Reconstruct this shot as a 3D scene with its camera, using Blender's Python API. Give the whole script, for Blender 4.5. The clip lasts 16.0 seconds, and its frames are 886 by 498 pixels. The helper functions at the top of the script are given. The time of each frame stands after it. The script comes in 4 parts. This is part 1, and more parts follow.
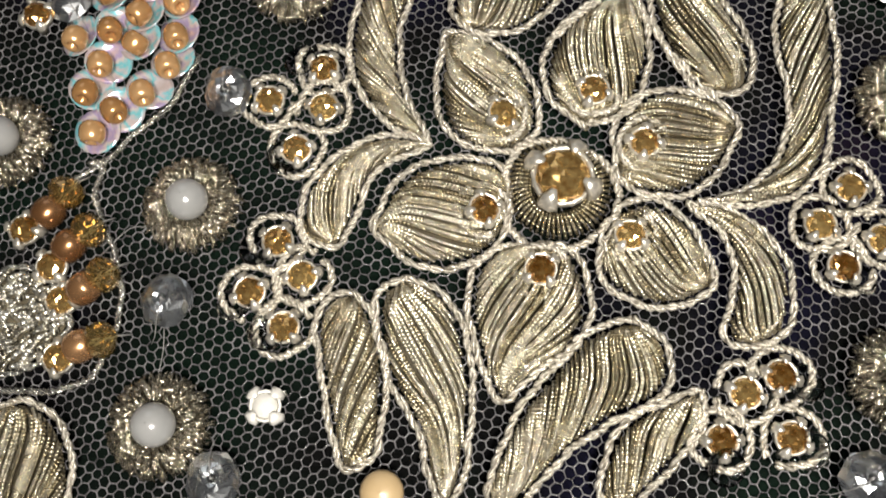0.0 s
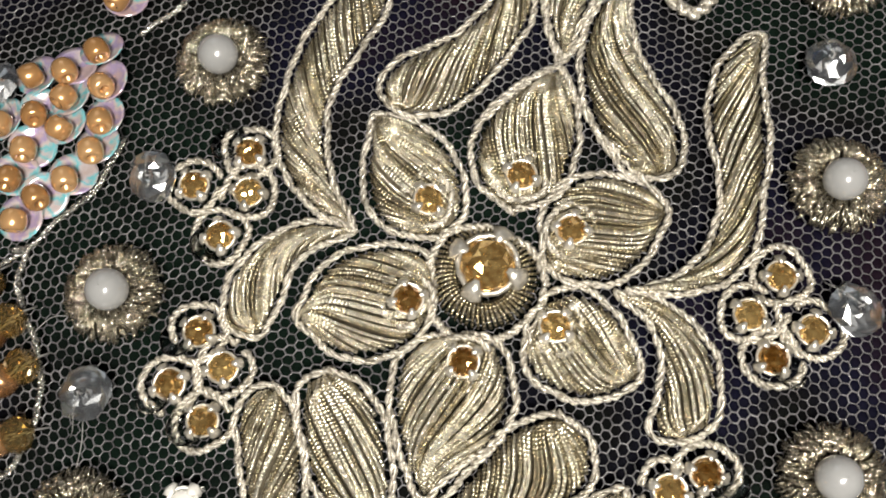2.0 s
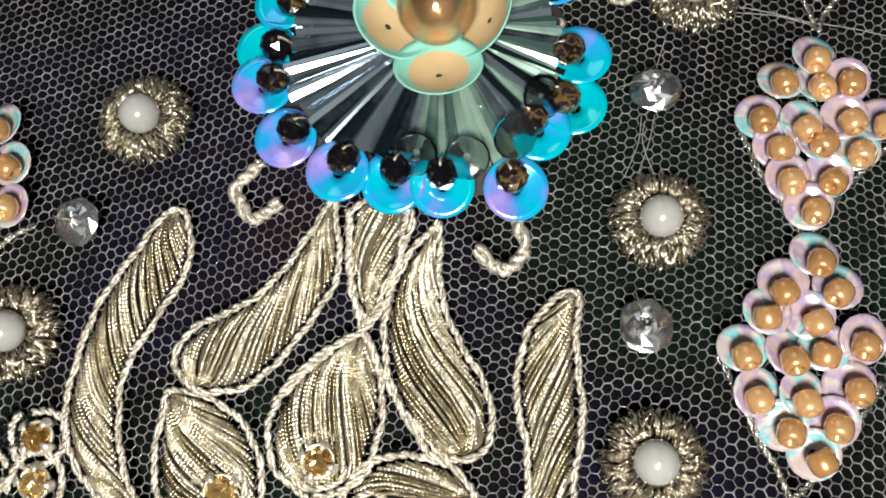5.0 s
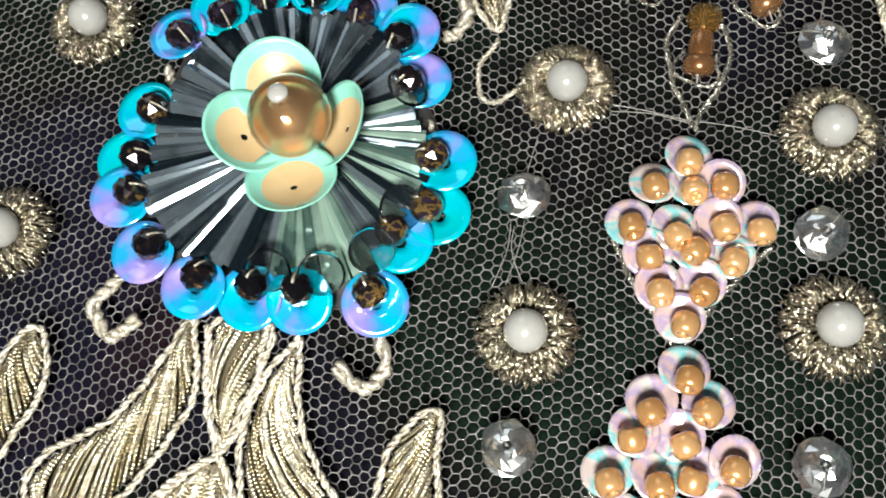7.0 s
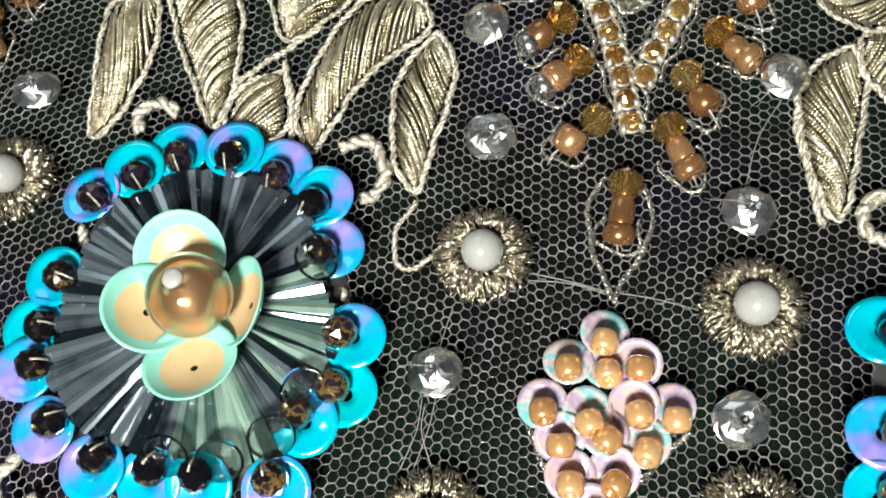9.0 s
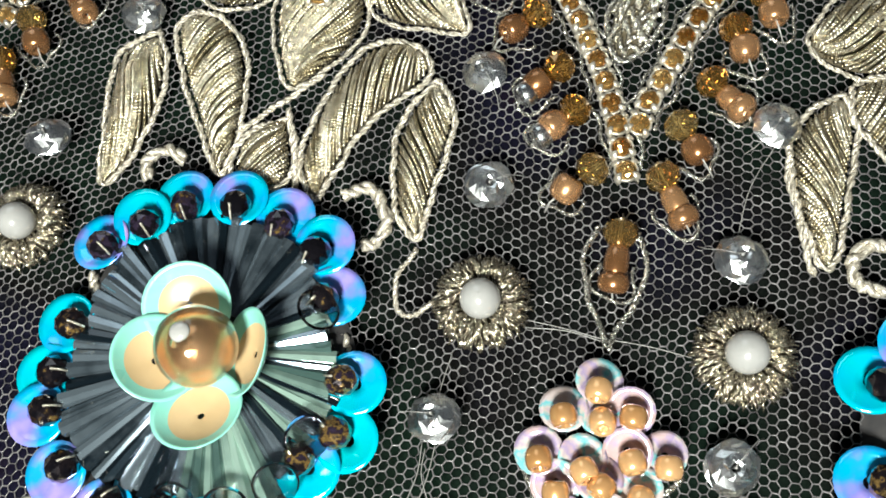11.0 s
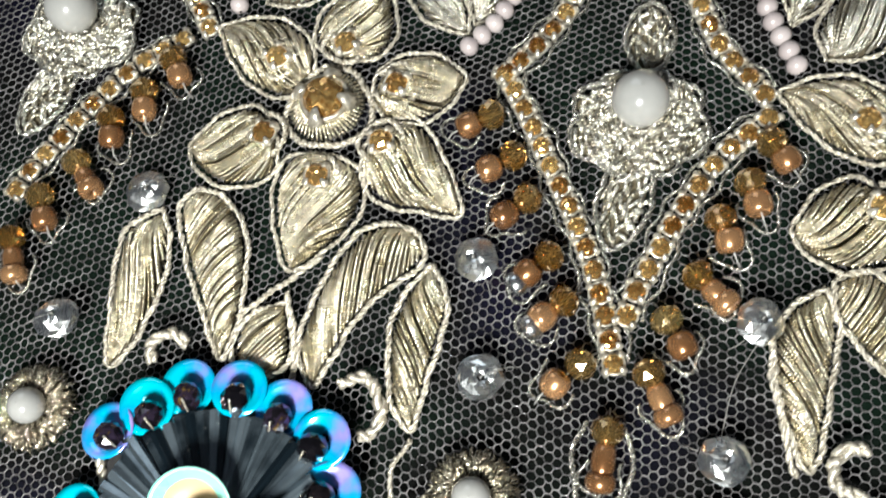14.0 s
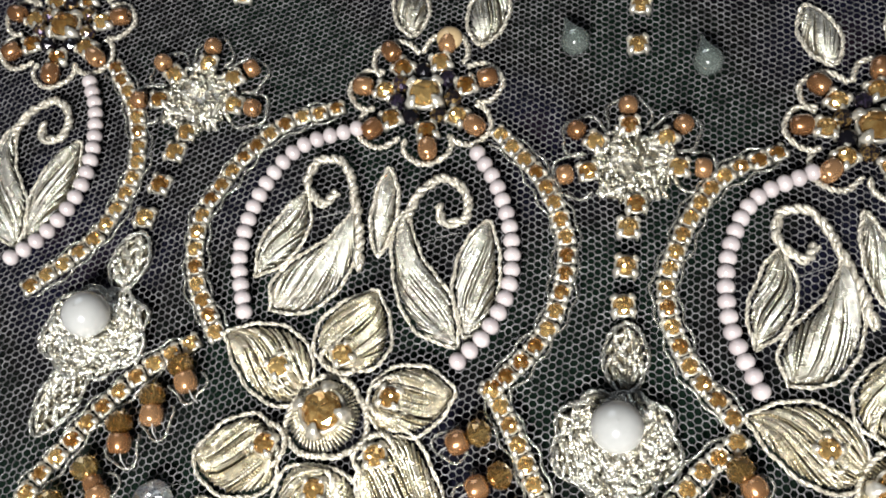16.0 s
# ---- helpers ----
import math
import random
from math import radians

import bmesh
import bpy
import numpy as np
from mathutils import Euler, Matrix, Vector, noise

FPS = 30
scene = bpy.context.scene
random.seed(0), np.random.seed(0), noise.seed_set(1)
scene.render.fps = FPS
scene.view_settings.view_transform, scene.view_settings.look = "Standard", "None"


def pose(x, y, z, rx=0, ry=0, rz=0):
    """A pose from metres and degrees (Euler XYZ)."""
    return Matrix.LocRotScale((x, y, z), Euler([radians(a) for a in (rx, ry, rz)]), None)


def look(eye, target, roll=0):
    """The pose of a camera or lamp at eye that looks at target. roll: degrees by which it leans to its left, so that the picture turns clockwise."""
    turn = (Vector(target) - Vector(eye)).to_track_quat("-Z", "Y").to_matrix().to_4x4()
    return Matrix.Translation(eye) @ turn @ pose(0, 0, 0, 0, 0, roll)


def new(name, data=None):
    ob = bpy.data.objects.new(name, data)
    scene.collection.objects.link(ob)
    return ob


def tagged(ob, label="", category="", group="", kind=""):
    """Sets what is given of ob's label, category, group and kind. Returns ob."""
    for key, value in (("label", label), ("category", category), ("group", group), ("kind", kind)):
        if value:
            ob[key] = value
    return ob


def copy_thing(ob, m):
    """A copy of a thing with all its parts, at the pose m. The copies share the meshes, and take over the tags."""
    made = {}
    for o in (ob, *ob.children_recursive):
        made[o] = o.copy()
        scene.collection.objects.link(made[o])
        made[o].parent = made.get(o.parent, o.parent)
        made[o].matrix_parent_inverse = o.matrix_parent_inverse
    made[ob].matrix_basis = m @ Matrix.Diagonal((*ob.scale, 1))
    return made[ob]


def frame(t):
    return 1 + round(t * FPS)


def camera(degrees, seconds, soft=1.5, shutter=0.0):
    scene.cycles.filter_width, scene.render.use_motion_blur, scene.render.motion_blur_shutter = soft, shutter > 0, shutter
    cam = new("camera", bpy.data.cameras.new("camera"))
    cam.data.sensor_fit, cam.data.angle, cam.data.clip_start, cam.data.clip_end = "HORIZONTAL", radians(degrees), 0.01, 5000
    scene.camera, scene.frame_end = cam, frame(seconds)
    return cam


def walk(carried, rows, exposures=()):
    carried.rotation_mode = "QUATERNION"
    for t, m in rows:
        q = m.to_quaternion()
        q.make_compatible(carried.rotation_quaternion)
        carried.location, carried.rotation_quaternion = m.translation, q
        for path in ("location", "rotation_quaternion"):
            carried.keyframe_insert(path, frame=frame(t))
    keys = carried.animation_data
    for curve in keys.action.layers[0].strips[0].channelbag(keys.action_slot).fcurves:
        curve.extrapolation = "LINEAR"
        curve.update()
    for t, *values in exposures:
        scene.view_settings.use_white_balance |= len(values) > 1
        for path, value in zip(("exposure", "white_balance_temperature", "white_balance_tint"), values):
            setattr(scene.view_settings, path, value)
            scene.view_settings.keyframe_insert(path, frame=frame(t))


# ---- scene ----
# ---- camera ----
ROWS = [
    (0, -0.03599, -0.03910, 0.07368, 14.557, 2.053, 3.207),
    (0.5, -0.03693, -0.03669, 0.07532, 14.637, 2.038, 3.049),
    (1, -0.03569, -0.03940, 0.07347, 17.401, 1.931, 3.383),
    (1.5, -0.03402, -0.03432, 0.07466, 15.041, 1.890, 3.196),
    (2, -0.02929, -0.03168, 0.07398, 14.907, 2.654, 3.198),
    (2.5, -0.02687, -0.02572, 0.07524, 14.064, 2.727, 2.899),
    (3, -0.02226, -0.02130, 0.07410, 14.032, 3.159, 2.671),
    (3.5, -0.01957, -0.01705, 0.07475, 14.327, 3.151, 2.132),
    (4, -0.01444, -0.01352, 0.07485, 15.084, 3.486, 1.728),
    (4.2, -0.01382, -0.01241, 0.07395, 15.013, 3.441, 1.587),
    (6.3, -0.00675, -0.00048, 0.07619, 15.034, 4.258, 1.086),
    (6.5, -0.00429, 0.00020, 0.07498, 15.912, 4.657, 0.975),
    (7, 0.00001, -0.00000, 0.07285, 16.769, 5.026, 0.744),
    (7.5, 0.00390, 0.00376, 0.06995, 16.158, 4.613, 0.482),
    (8, 0.00694, 0.00839, 0.07183, 16.937, 5.749, 0.851),
    (8.5, 0.00772, 0.00985, 0.07152, 18.144, 5.696, 1.007),
    (9, 0.00882, 0.01237, 0.07328, 18.632, 6.112, 1.166),
    (9.5, 0.01078, 0.01433, 0.07590, 18.631, 6.565, 1.187),
    (11.8, 0.00988, 0.01878, 0.07657, 17.553, 7.089, 1.318),
    (12, 0.01070, 0.02071, 0.07639, 17.289, 7.315, 1.396),
    (12.5, 0.01195, 0.02245, 0.07698, 17.762, 7.505, 1.467),
    (13, 0.01184, 0.02464, 0.07827, 18.072, 7.255, 0.965),
    (13.5, 0.01121, 0.02646, 0.08045, 17.656, 7.443, 1.088),
    (14, 0.01310, 0.03267, 0.08427, 17.884, 8.000, 1.181),
    (14.5, 0.01670, 0.03821, 0.08619, 19.008, 7.809, 0.651),
    (15, 0.01652, 0.04705, 0.09223, 21.573, 7.197, 0.268),
    (15.5, 0.01534, 0.04767, 0.09460, 24.524, 7.083, 0.827),
    (16, 0.01469, 0.05110, 0.09818, 24.534, 7.423, 1.010),
]
cam = camera(52.0, 16.0, soft=1.7, shutter=0.35)
walk(cam, [(t, pose(*row)) for t, *row in ROWS],
     exposures=[(0, -0.62, 6550, 10), (4, -0.36, 6500, 9), (7, 0.20, 6500, 5), (9.5, 0.38, 6450, 3), (12.5, 0.52, 6200, 1), (14.5, 0.55, 6200, 6), (16, 0.88, 6150, 8)])

# ---- light: one lamp over the cloth in a dim room, and an added fill ----
world = bpy.data.worlds.new("room_light")
world.use_nodes = True
world.node_tree.nodes["Background"].inputs[0].default_value = (0.80, 0.86, 1.0, 1)
world.node_tree.nodes["Background"].inputs[1].default_value = 0.035
scene.world = world


def lamp(name, eye, target, watts, size, colour):
    data = bpy.data.lights.new(name, "AREA")
    data.shape, data.size, data.energy, data.color = "DISK", size, watts, colour
    ob = new(name, data)
    ob.matrix_world = look(eye, target)
    return ob


lamp("torch_lamp", (-0.014, -0.075, 0.165), (-0.016, 0.0, 0), 1.05, 0.045, (1.0, 0.96, 0.89))
# added fill from far off, with no known source, for soft sheen on beads
lamp("fill_light", (-0.45, 1.15, 0.95), (-0.01, 0.05, 0), 1.6, 0.8, (0.90, 0.95, 1.0))

MM = 0.001
rng = random.Random(7)


# ---- materials ----
def mat(name, c1, c2, rough=0.4, metal=0.0, grain=900.0, relief=0.0, relief_scale=3000.0, ridge=0.0, ridge_height=0.00005,
        rand=0.0, coat=0.0, glass=0.0, ior=1.45, film=0.0, sheen=0.0, spread=0.5, rough_var=0.1):
    m = bpy.data.materials.new(name)
    m.use_nodes = True
    nt = m.node_tree
    b = nt.nodes["Principled BSDF"]
    link = nt.links.new
    geo = nt.nodes.new("ShaderNodeTexCoord")
    fine = nt.nodes.new("ShaderNodeTexNoise")
    fine.inputs["Scale"].default_value, fine.inputs["Detail"].default_value = grain, 4
    link(geo.outputs["Object"], fine.inputs["Vector"])
    ramp = nt.nodes.new("ShaderNodeValToRGB")
    ramp.color_ramp.elements[0].position, ramp.color_ramp.elements[1].position = 0.5 - spread / 2, 0.5 + spread / 2
    ramp.color_ramp.elements[0].color, ramp.color_ramp.elements[1].color = (*c1, 1), (*c2, 1)
    source = fine.outputs["Fac"]
    if rand:
        info = nt.nodes.new("ShaderNodeObjectInfo")
        add = nt.nodes.new("ShaderNodeMath")
        add.operation = "MULTIPLY_ADD"
        add.inputs[1].default_value = rand
        link(info.outputs["Random"], add.inputs[0])
        shift = nt.nodes.new("ShaderNodeMath")
        shift.operation = "SUBTRACT"
        shift.inputs[1].default_value = rand / 2
        link(source, shift.inputs[0])
        link(shift.outputs[0], add.inputs[2])
        source = add.outputs[0]
    link(source, ramp.inputs["Fac"])
    link(ramp.outputs["Color"], b.inputs["Base Color"])
    b.inputs["Metallic"].default_value = metal
    b.inputs["IOR"].default_value = ior
    b.inputs["Coat Weight"].default_value, b.inputs["Coat Roughness"].default_value = coat, 0.05
    b.inputs["Transmission Weight"].default_value = glass
    if film:
        b.inputs["Thin Film Thickness"].default_value, b.inputs["Thin Film IOR"].default_value = film, 1.6
    if sheen:
        b.inputs["Sheen Weight"].default_value = sheen
    spot = nt.nodes.new("ShaderNodeTexNoise")
    spot.inputs["Scale"].default_value = grain * 0.35
    link(geo.outputs["Object"], spot.inputs["Vector"])
    span = nt.nodes.new("ShaderNodeMapRange")
    span.inputs["To Min"].default_value, span.inputs["To Max"].default_value = max(0.0, rough - rough_var), rough + rough_var
    link(spot.outputs["Fac"], span.inputs["Value"])
    link(span.outputs["Result"], b.inputs["Roughness"])
    normal = None
    if relief:
        tex = nt.nodes.new("ShaderNodeTexNoise")
        tex.inputs["Scale"].default_value, tex.inputs["Detail"].default_value = relief_scale, 3
        link(geo.outputs["Object"], tex.inputs["Vector"])
        bump = nt.nodes.new("ShaderNodeBump")
        bump.inputs["Strength"].default_value, bump.inputs["Distance"].default_value = 1.0, relief
        link(tex.outputs["Fac"], bump.inputs["Height"])
        normal = bump.outputs["Normal"]
    if ridge:
        run = nt.nodes.new("ShaderNodeAttribute")
        run.attribute_name = "run"
        turn = nt.nodes.new("ShaderNodeMath")
        turn.operation = "MULTIPLY"
        turn.inputs[1].default_value = 2 * math.pi / ridge
        link(run.outputs["Fac"], turn.inputs[0])
        wave = nt.nodes.new("ShaderNodeMath")
        wave.operation = "SINE"
        link(turn.outputs[0], wave.inputs[0])
        bump = nt.nodes.new("ShaderNodeBump")
        bump.inputs["Strength"].default_value, bump.inputs["Distance"].default_value = 1.0, ridge_height
        link(wave.outputs[0], bump.inputs["Height"])
        if normal:
            link(normal, bump.inputs["Normal"])
        normal = bump.outputs["Normal"]
    if normal:
        link(normal, b.inputs["Normal"])
    return m


COIL = mat("antique_gold_coil", (0.30, 0.25, 0.155), (0.85, 0.785, 0.635), 0.26, 0.90, 1500, 0.00008, 2600, 0.34, 0.000034, rand=0.7, rough_var=0.13)
SILVER = mat("silver_gilt_coil", (0.34, 0.31, 0.245), (0.88, 0.85, 0.765), 0.26, 0.90, 1500, 0.00009, 2300, 0.38, 0.00004, rand=0.8, rough_var=0.13)
FRINGE = mat("gilt_fringe_wire", (0.18, 0.15, 0.095), (0.72, 0.66, 0.53), 0.18, 0.94, 1500, 0.00006, 2600, rough_var=0.12)
PAD = mat("padding_felt", (0.05, 0.041, 0.026), (0.11, 0.093, 0.062), 0.8, 0.0, 900, 0.00005, 2500, ior=1.2)
CORD = mat("cream_cord", (0.32, 0.285, 0.225), (0.78, 0.73, 0.635), 0.26, 0.60, 2400, 0.00006, 3500, 0.16, 0.000014, rough_var=0.16, spread=0.3)
BRAID = mat("silver_braid", (0.22, 0.21, 0.18), (0.66, 0.64, 0.59), 0.20, 0.90, 2600, 0.00007, 2600, 0.2, 0.000012, rough_var=0.14, spread=0.3)
TULLE = mat("tulle_thread", (0.065, 0.061, 0.064), (0.21, 0.20, 0.207), 0.20, 0.0, 500, 0.00006, 2500, spread=0.3)
LINING = mat("dark_lining", (0.006, 0.007, 0.006), (0.018, 0.016, 0.016), 0.85, 0.0, 25, 0.0001, 1500, ior=1.08)
THREAD = mat("clear_thread", (0.16, 0.155, 0.15), (0.32, 0.31, 0.30), 0.25, 0.0, 900)
PEARL = mat("pearl", (0.23, 0.23, 0.226), (0.31, 0.308, 0.298), 0.20, 0.0, 260, coat=1.0, rough_var=0.06)
PINKPEARL = mat("pale_pink_pearl", (0.29, 0.25, 0.255), (0.40, 0.355, 0.355), 0.25, 0.0, 350, coat=0.7, rand=0.3)
METAL = mat("bright_setting", (0.36, 0.33, 0.27), (0.74, 0.70, 0.62), 0.32, 0.72, 1300, 0.00012, 1300, rand=0.3)
# silver of the empty setting, its glare put into a near-white base colour
GLARED_SILVER = mat("glared_silver", (0.62, 0.60, 0.55), (0.80, 0.78, 0.73), 0.42, 0.25, 900, 0.00005, 1500)
AMBER = mat("amber_stone", (0.33, 0.135, 0.02), (0.94, 0.64, 0.24), 0.10, 0.86, 1500, coat=1.0, rand=0.4, rough_var=0.05)
CRYSTAL = mat("clear_crystal", (0.88, 0.91, 0.93), (0.98, 0.99, 1.0), 0.25, 0.74, 700, glass=1.0, ior=1.5, coat=0.8, rough_var=0.09)
HONEY = mat("honey_crystal", (0.74, 0.40, 0.08), (0.94, 0.68, 0.26), 0.05, 0.20, 300, glass=0.95, ior=1.6, coat=1.0, rand=0.6, rough_var=0.03)
COPPER = mat("copper_bead", (0.25, 0.115, 0.045), (0.50, 0.275, 0.13), 0.24, 0.74, 350, coat=0.9, rand=0.7, rough_var=0.06)
PEACH = mat("peach_bead", (0.48, 0.25, 0.095), (0.72, 0.43, 0.20), 0.25, 0.58, 350, coat=0.9, rand=0.6, rough_var=0.06)
SMOKE = mat("smoky_bead", (0.012, 0.010, 0.014), (0.16, 0.10, 0.06), 0.09, 0.70, 1300, coat=1.0, rand=0.7, rough_var=0.06)
SLATE = mat("slate_crystal", (0.012, 0.022, 0.031), (0.21, 0.262, 0.305), 0.13, 0.78, 300, coat=1.0, rand=0.9, rough_var=0.08)
SEAGREEN = mat("green_crystal", (0.06, 0.11, 0.10), (0.30, 0.43, 0.37), 0.11, 0.55, 300, coat=1.0, rand=0.9, rough_var=0.07)
TEAL = mat("iridescent_teal", (0.0, 0.52, 0.66), (0.22, 0.30, 0.82), 0.14, 0.35, 210, coat=1.0, film=480, rand=0.30, spread=0.35)
ROSE = mat("iridescent_rose", (0.70, 0.50, 0.62), (0.62, 0.72, 0.74), 0.16, 0.15, 420, coat=1.0, film=520, rand=0.25, spread=0.3)
MINT = mat("mint_rim", (0.15, 0.40, 0.335), (0.21, 0.48, 0.405), 0.30, 0.0, 300, coat=0.4)
SAND = mat("sand_sequin", (0.40, 0.285, 0.15), (0.47, 0.345, 0.195), 0.36, 0.05, 300, coat=0.25)
DARKFELT = mat("dark_felt", (0.012, 0.012, 0.014), (0.03, 0.028, 0.028), 0.8, 0.0, 900, 0.00005, 2500)
FOIL = mat("bronze_foil", (0.60, 0.38, 0.24), (0.88, 0.66, 0.48), 0.24, 0.80, 300, rough_var=0.08)
GLASSAMBER = mat("amber_glass", (0.94, 0.74, 0.48), (0.99, 0.86, 0.66), 0.03, 0.0, 200, glass=1.0, ior=1.5, coat=1.0, rough_var=0.02)


def recolour(m, stops):
    """Several tones in place of two, for iridescent foil and mottled cloth."""
    ramp = [n for n in m.node_tree.nodes if n.bl_idname == "ShaderNodeValToRGB"][0].color_ramp
    while len(ramp.elements) > 1:
        ramp.elements.remove(ramp.elements[-1])
    ramp.elements[0].position, ramp.elements[0].color = stops[0][0], (*stops[0][1], 1)
    for at, colour in stops[1:]:
        ramp.elements.new(at).color = (*colour, 1)


recolour(TEAL, [(0.22, (0.0, 0.50, 0.54)), (0.46, (0.0, 0.45, 0.64)), (0.58, (0.02, 0.34, 0.74)), (0.70, (0.25, 0.24, 0.72)), (0.82, (0.44, 0.34, 0.72))])
recolour(ROSE, [(0.20, (0.30, 0.23, 0.24)), (0.36, (0.42, 0.31, 0.31)), (0.46, (0.30, 0.24, 0.38)), (0.54, (0.48, 0.41, 0.38)), (0.61, (0.12, 0.42, 0.46)), (0.67, (0.44, 0.39, 0.39)), (0.85, (0.36, 0.27, 0.23))])
recolour(SMOKE, [(0.28, (0.008, 0.007, 0.010)), (0.48, (0.022, 0.016, 0.018)), (0.57, (0.30, 0.19, 0.06)), (0.63, (0.035, 0.022, 0.03)), (0.72, (0.05, 0.035, 0.07)), (0.8, (0.012, 0.010, 0.014))])
recolour(LINING, [(0.30, (0.004, 0.004, 0.004)), (0.42, (0.004, 0.009, 0.006)), (0.52, (0.004, 0.004, 0.004)), (0.61, (0.005, 0.005, 0.012)), (0.72, (0.014, 0.006, 0.006))])


# ---- shapes, in millimetres ----
class Shape:
    """Collects vertices, faces, the run along a thread and a material slot for each face."""

    def __init__(self):
        self.v, self.f, self.run, self.slot = [], [], [], []

    def add(self, verts, faces, run=None, slot=0):
        n = len(self.v)
        self.v += [tuple(p) for p in verts]
        self.f += [tuple(i + n for i in f) for f in faces]
        self.run += list(run) if run is not None else [0.0] * len(verts)
        self.slot += [slot] * len(faces)
        return self

    def tube(self, path, radius, sides=5, caps=True, flat=1.0):
        p = np.asarray(path, float)
        n = len(p)
        tan = np.gradient(p, axis=0)
        tan /= np.linalg.norm(tan, axis=1, keepdims=True) + 1e-9
        side = np.cross(tan, (0, 0, 1.0))
        bad = np.linalg.norm(side, axis=1) < 0.05
        side[bad] = (1, 0, 0)
        side /= np.linalg.norm(side, axis=1, keepdims=True)
        up = np.cross(side, tan)
        run = np.r_[0, np.cumsum(np.linalg.norm(np.diff(p, axis=0), axis=1))]
        r = np.broadcast_to(np.asarray(radius, float), (n,))
        a = np.arange(sides) * 2 * math.pi / sides + 0.3
        ring = p[:, None] + r[:, None, None] * (np.cos(a)[None, :, None] * side[:, None] + flat * np.sin(a)[None, :, None] * up[:, None])
        faces = [(i * sides + j, i * sides + (j + 1) % sides, (i + 1) * sides + (j + 1) % sides, (i + 1) * sides + j)
                 for i in range(n - 1) for j in range(sides)]
        if caps:
            faces += [tuple(range(sides))[::-1], tuple((n - 1) * sides + j for j in range(sides))]
        return self.add(ring.reshape(-1, 3), faces, np.repeat(run, sides))

    def lathe(self, profile, n=12, centre=(0, 0, 0), axis=None, slot=0, slots=None):
        """profile: (radius, height) pairs round the local z axis."""
        m = Matrix.Identity(3) if axis is None else Vector(axis).to_track_quat("Z", "Y").to_matrix()
        verts, faces, c = [], [], Vector(centre)
        for r, h in profile:
            for j in range(n):
                t = 2 * math.pi * j / n
                verts.append(c + m @ Vector((r * math.cos(t), r * math.sin(t), h)))
        start = len(self.v)
        for i in range(len(profile) - 1):
            for j in range(n):
                faces.append((i * n + j, i * n + (j + 1) % n, (i + 1) * n + (j + 1) % n, (i + 1) * n + j))
        self.add(verts, faces, None, slot)
        if slots:
            for i in range(len(profile) - 1):
                for j in range(n):
                    self.slot[len(self.slot) - len(faces) + i * n + j] = slots[i]
        return self

    def mesh(self, name, materials, smooth=True):
        me = bpy.data.meshes.new(name)
        me.from_pydata([(x * MM, y * MM, z * MM) for x, y, z in self.v], [], self.f)
        for m in materials if isinstance(materials, (list, tuple)) else [materials]:
            me.materials.append(m)
        me.polygons.foreach_set("use_smooth", [smooth] * len(self.f))
        me.polygons.foreach_set("material_index", self.slot)
        at = me.attributes.new("run", "FLOAT", "POINT")
        at.data.foreach_set("value", self.run)
        me.update()
        return me


def part(name, shape, material, parent=None, label="", smooth=True, at=None):
    me = shape if isinstance(shape, bpy.types.Mesh) else shape.mesh(name, material, smooth)
    ob = new(name, me)
    if parent:
        ob.parent = parent
    if at is not None:
        ob.matrix_basis = at
    if label:
        ob["label"] = label
    return ob


def thing(name, x, y, z, label, category, group="", rz=0.0):
    ob = new(name)
    ob.empty_display_size = 0.002
    ob.matrix_basis = pose(x * MM, y * MM, z * MM, 0, 0, rz)
    return tagged(ob, label, category, group)


def spline(points, step=0.25):
    """A smooth line through control points, evenly stepped."""
    p = np.array(points, float)
    if p.shape[1] == 2:
        p = np.c_[p, np.zeros(len(p))]
    q = np.vstack([2 * p[0] - p[1], p, 2 * p[-1] - p[-2]])
    out = []
    for i in range(1, len(q) - 2):
        a, b, c, d = q[i - 1:i + 3]
        t = np.linspace(0, 1, 24, endpoint=False)[:, None]
        out.append(0.5 * (2 * b + (c - a) * t + (2 * a - 5 * b + 4 * c - d) * t ** 2 + (3 * b - a - 3 * c + d) * t ** 3))
    out = np.vstack(out + [p[-1:]])
    s = np.r_[0, np.cumsum(np.linalg.norm(np.diff(out, axis=0), axis=1))]
    u = np.linspace(0, s[-1], max(3, int(s[-1] / step) + 1))
    return np.c_[[np.interp(u, s, out[:, k]) for k in range(3)]].T


def pairs(*flat):
    return list(zip(flat[0::2], flat[1::2]))


def twist(shape, line, r=0.19, off=0.17, pitch=2.0, z=0.5, sides=5, wobble=0.07):
    """Two plies laid round one another along a line."""
    p = np.array(line, float)
    n = len(p)
    tan = np.gradient(p, axis=0)
    tan /= np.linalg.norm(tan, axis=1, keepdims=True) + 1e-9
    side = np.c_[-tan[:, 1], tan[:, 0], 0 * tan[:, 0]]
    s = np.r_[0, np.cumsum(np.linalg.norm(np.diff(p, axis=0), axis=1))]
    sway = wobble * np.sin(s * 1.7 + rng.random() * 6) + wobble * np.sin(s * 0.6 + rng.random() * 6)
    phase = s * 2 * math.pi / pitch + 0.9 * np.sin(s * 0.9 + rng.random() * 6) + 0.5 * np.sin(s * 2.3 + rng.random() * 6) + rng.random() * 6
    for k in (0, math.pi):
        ply = p + side * (off * np.cos(phase + k) + sway)[:, None]
        ply[:, 2] += z + off * 0.8 * np.sin(phase + k)
        shape.tube(ply, r * (1 + 0.16 * np.sin(phase * 2 + k) + 0.10 * np.sin(s * 3.1 + k)), sides)
    return shape


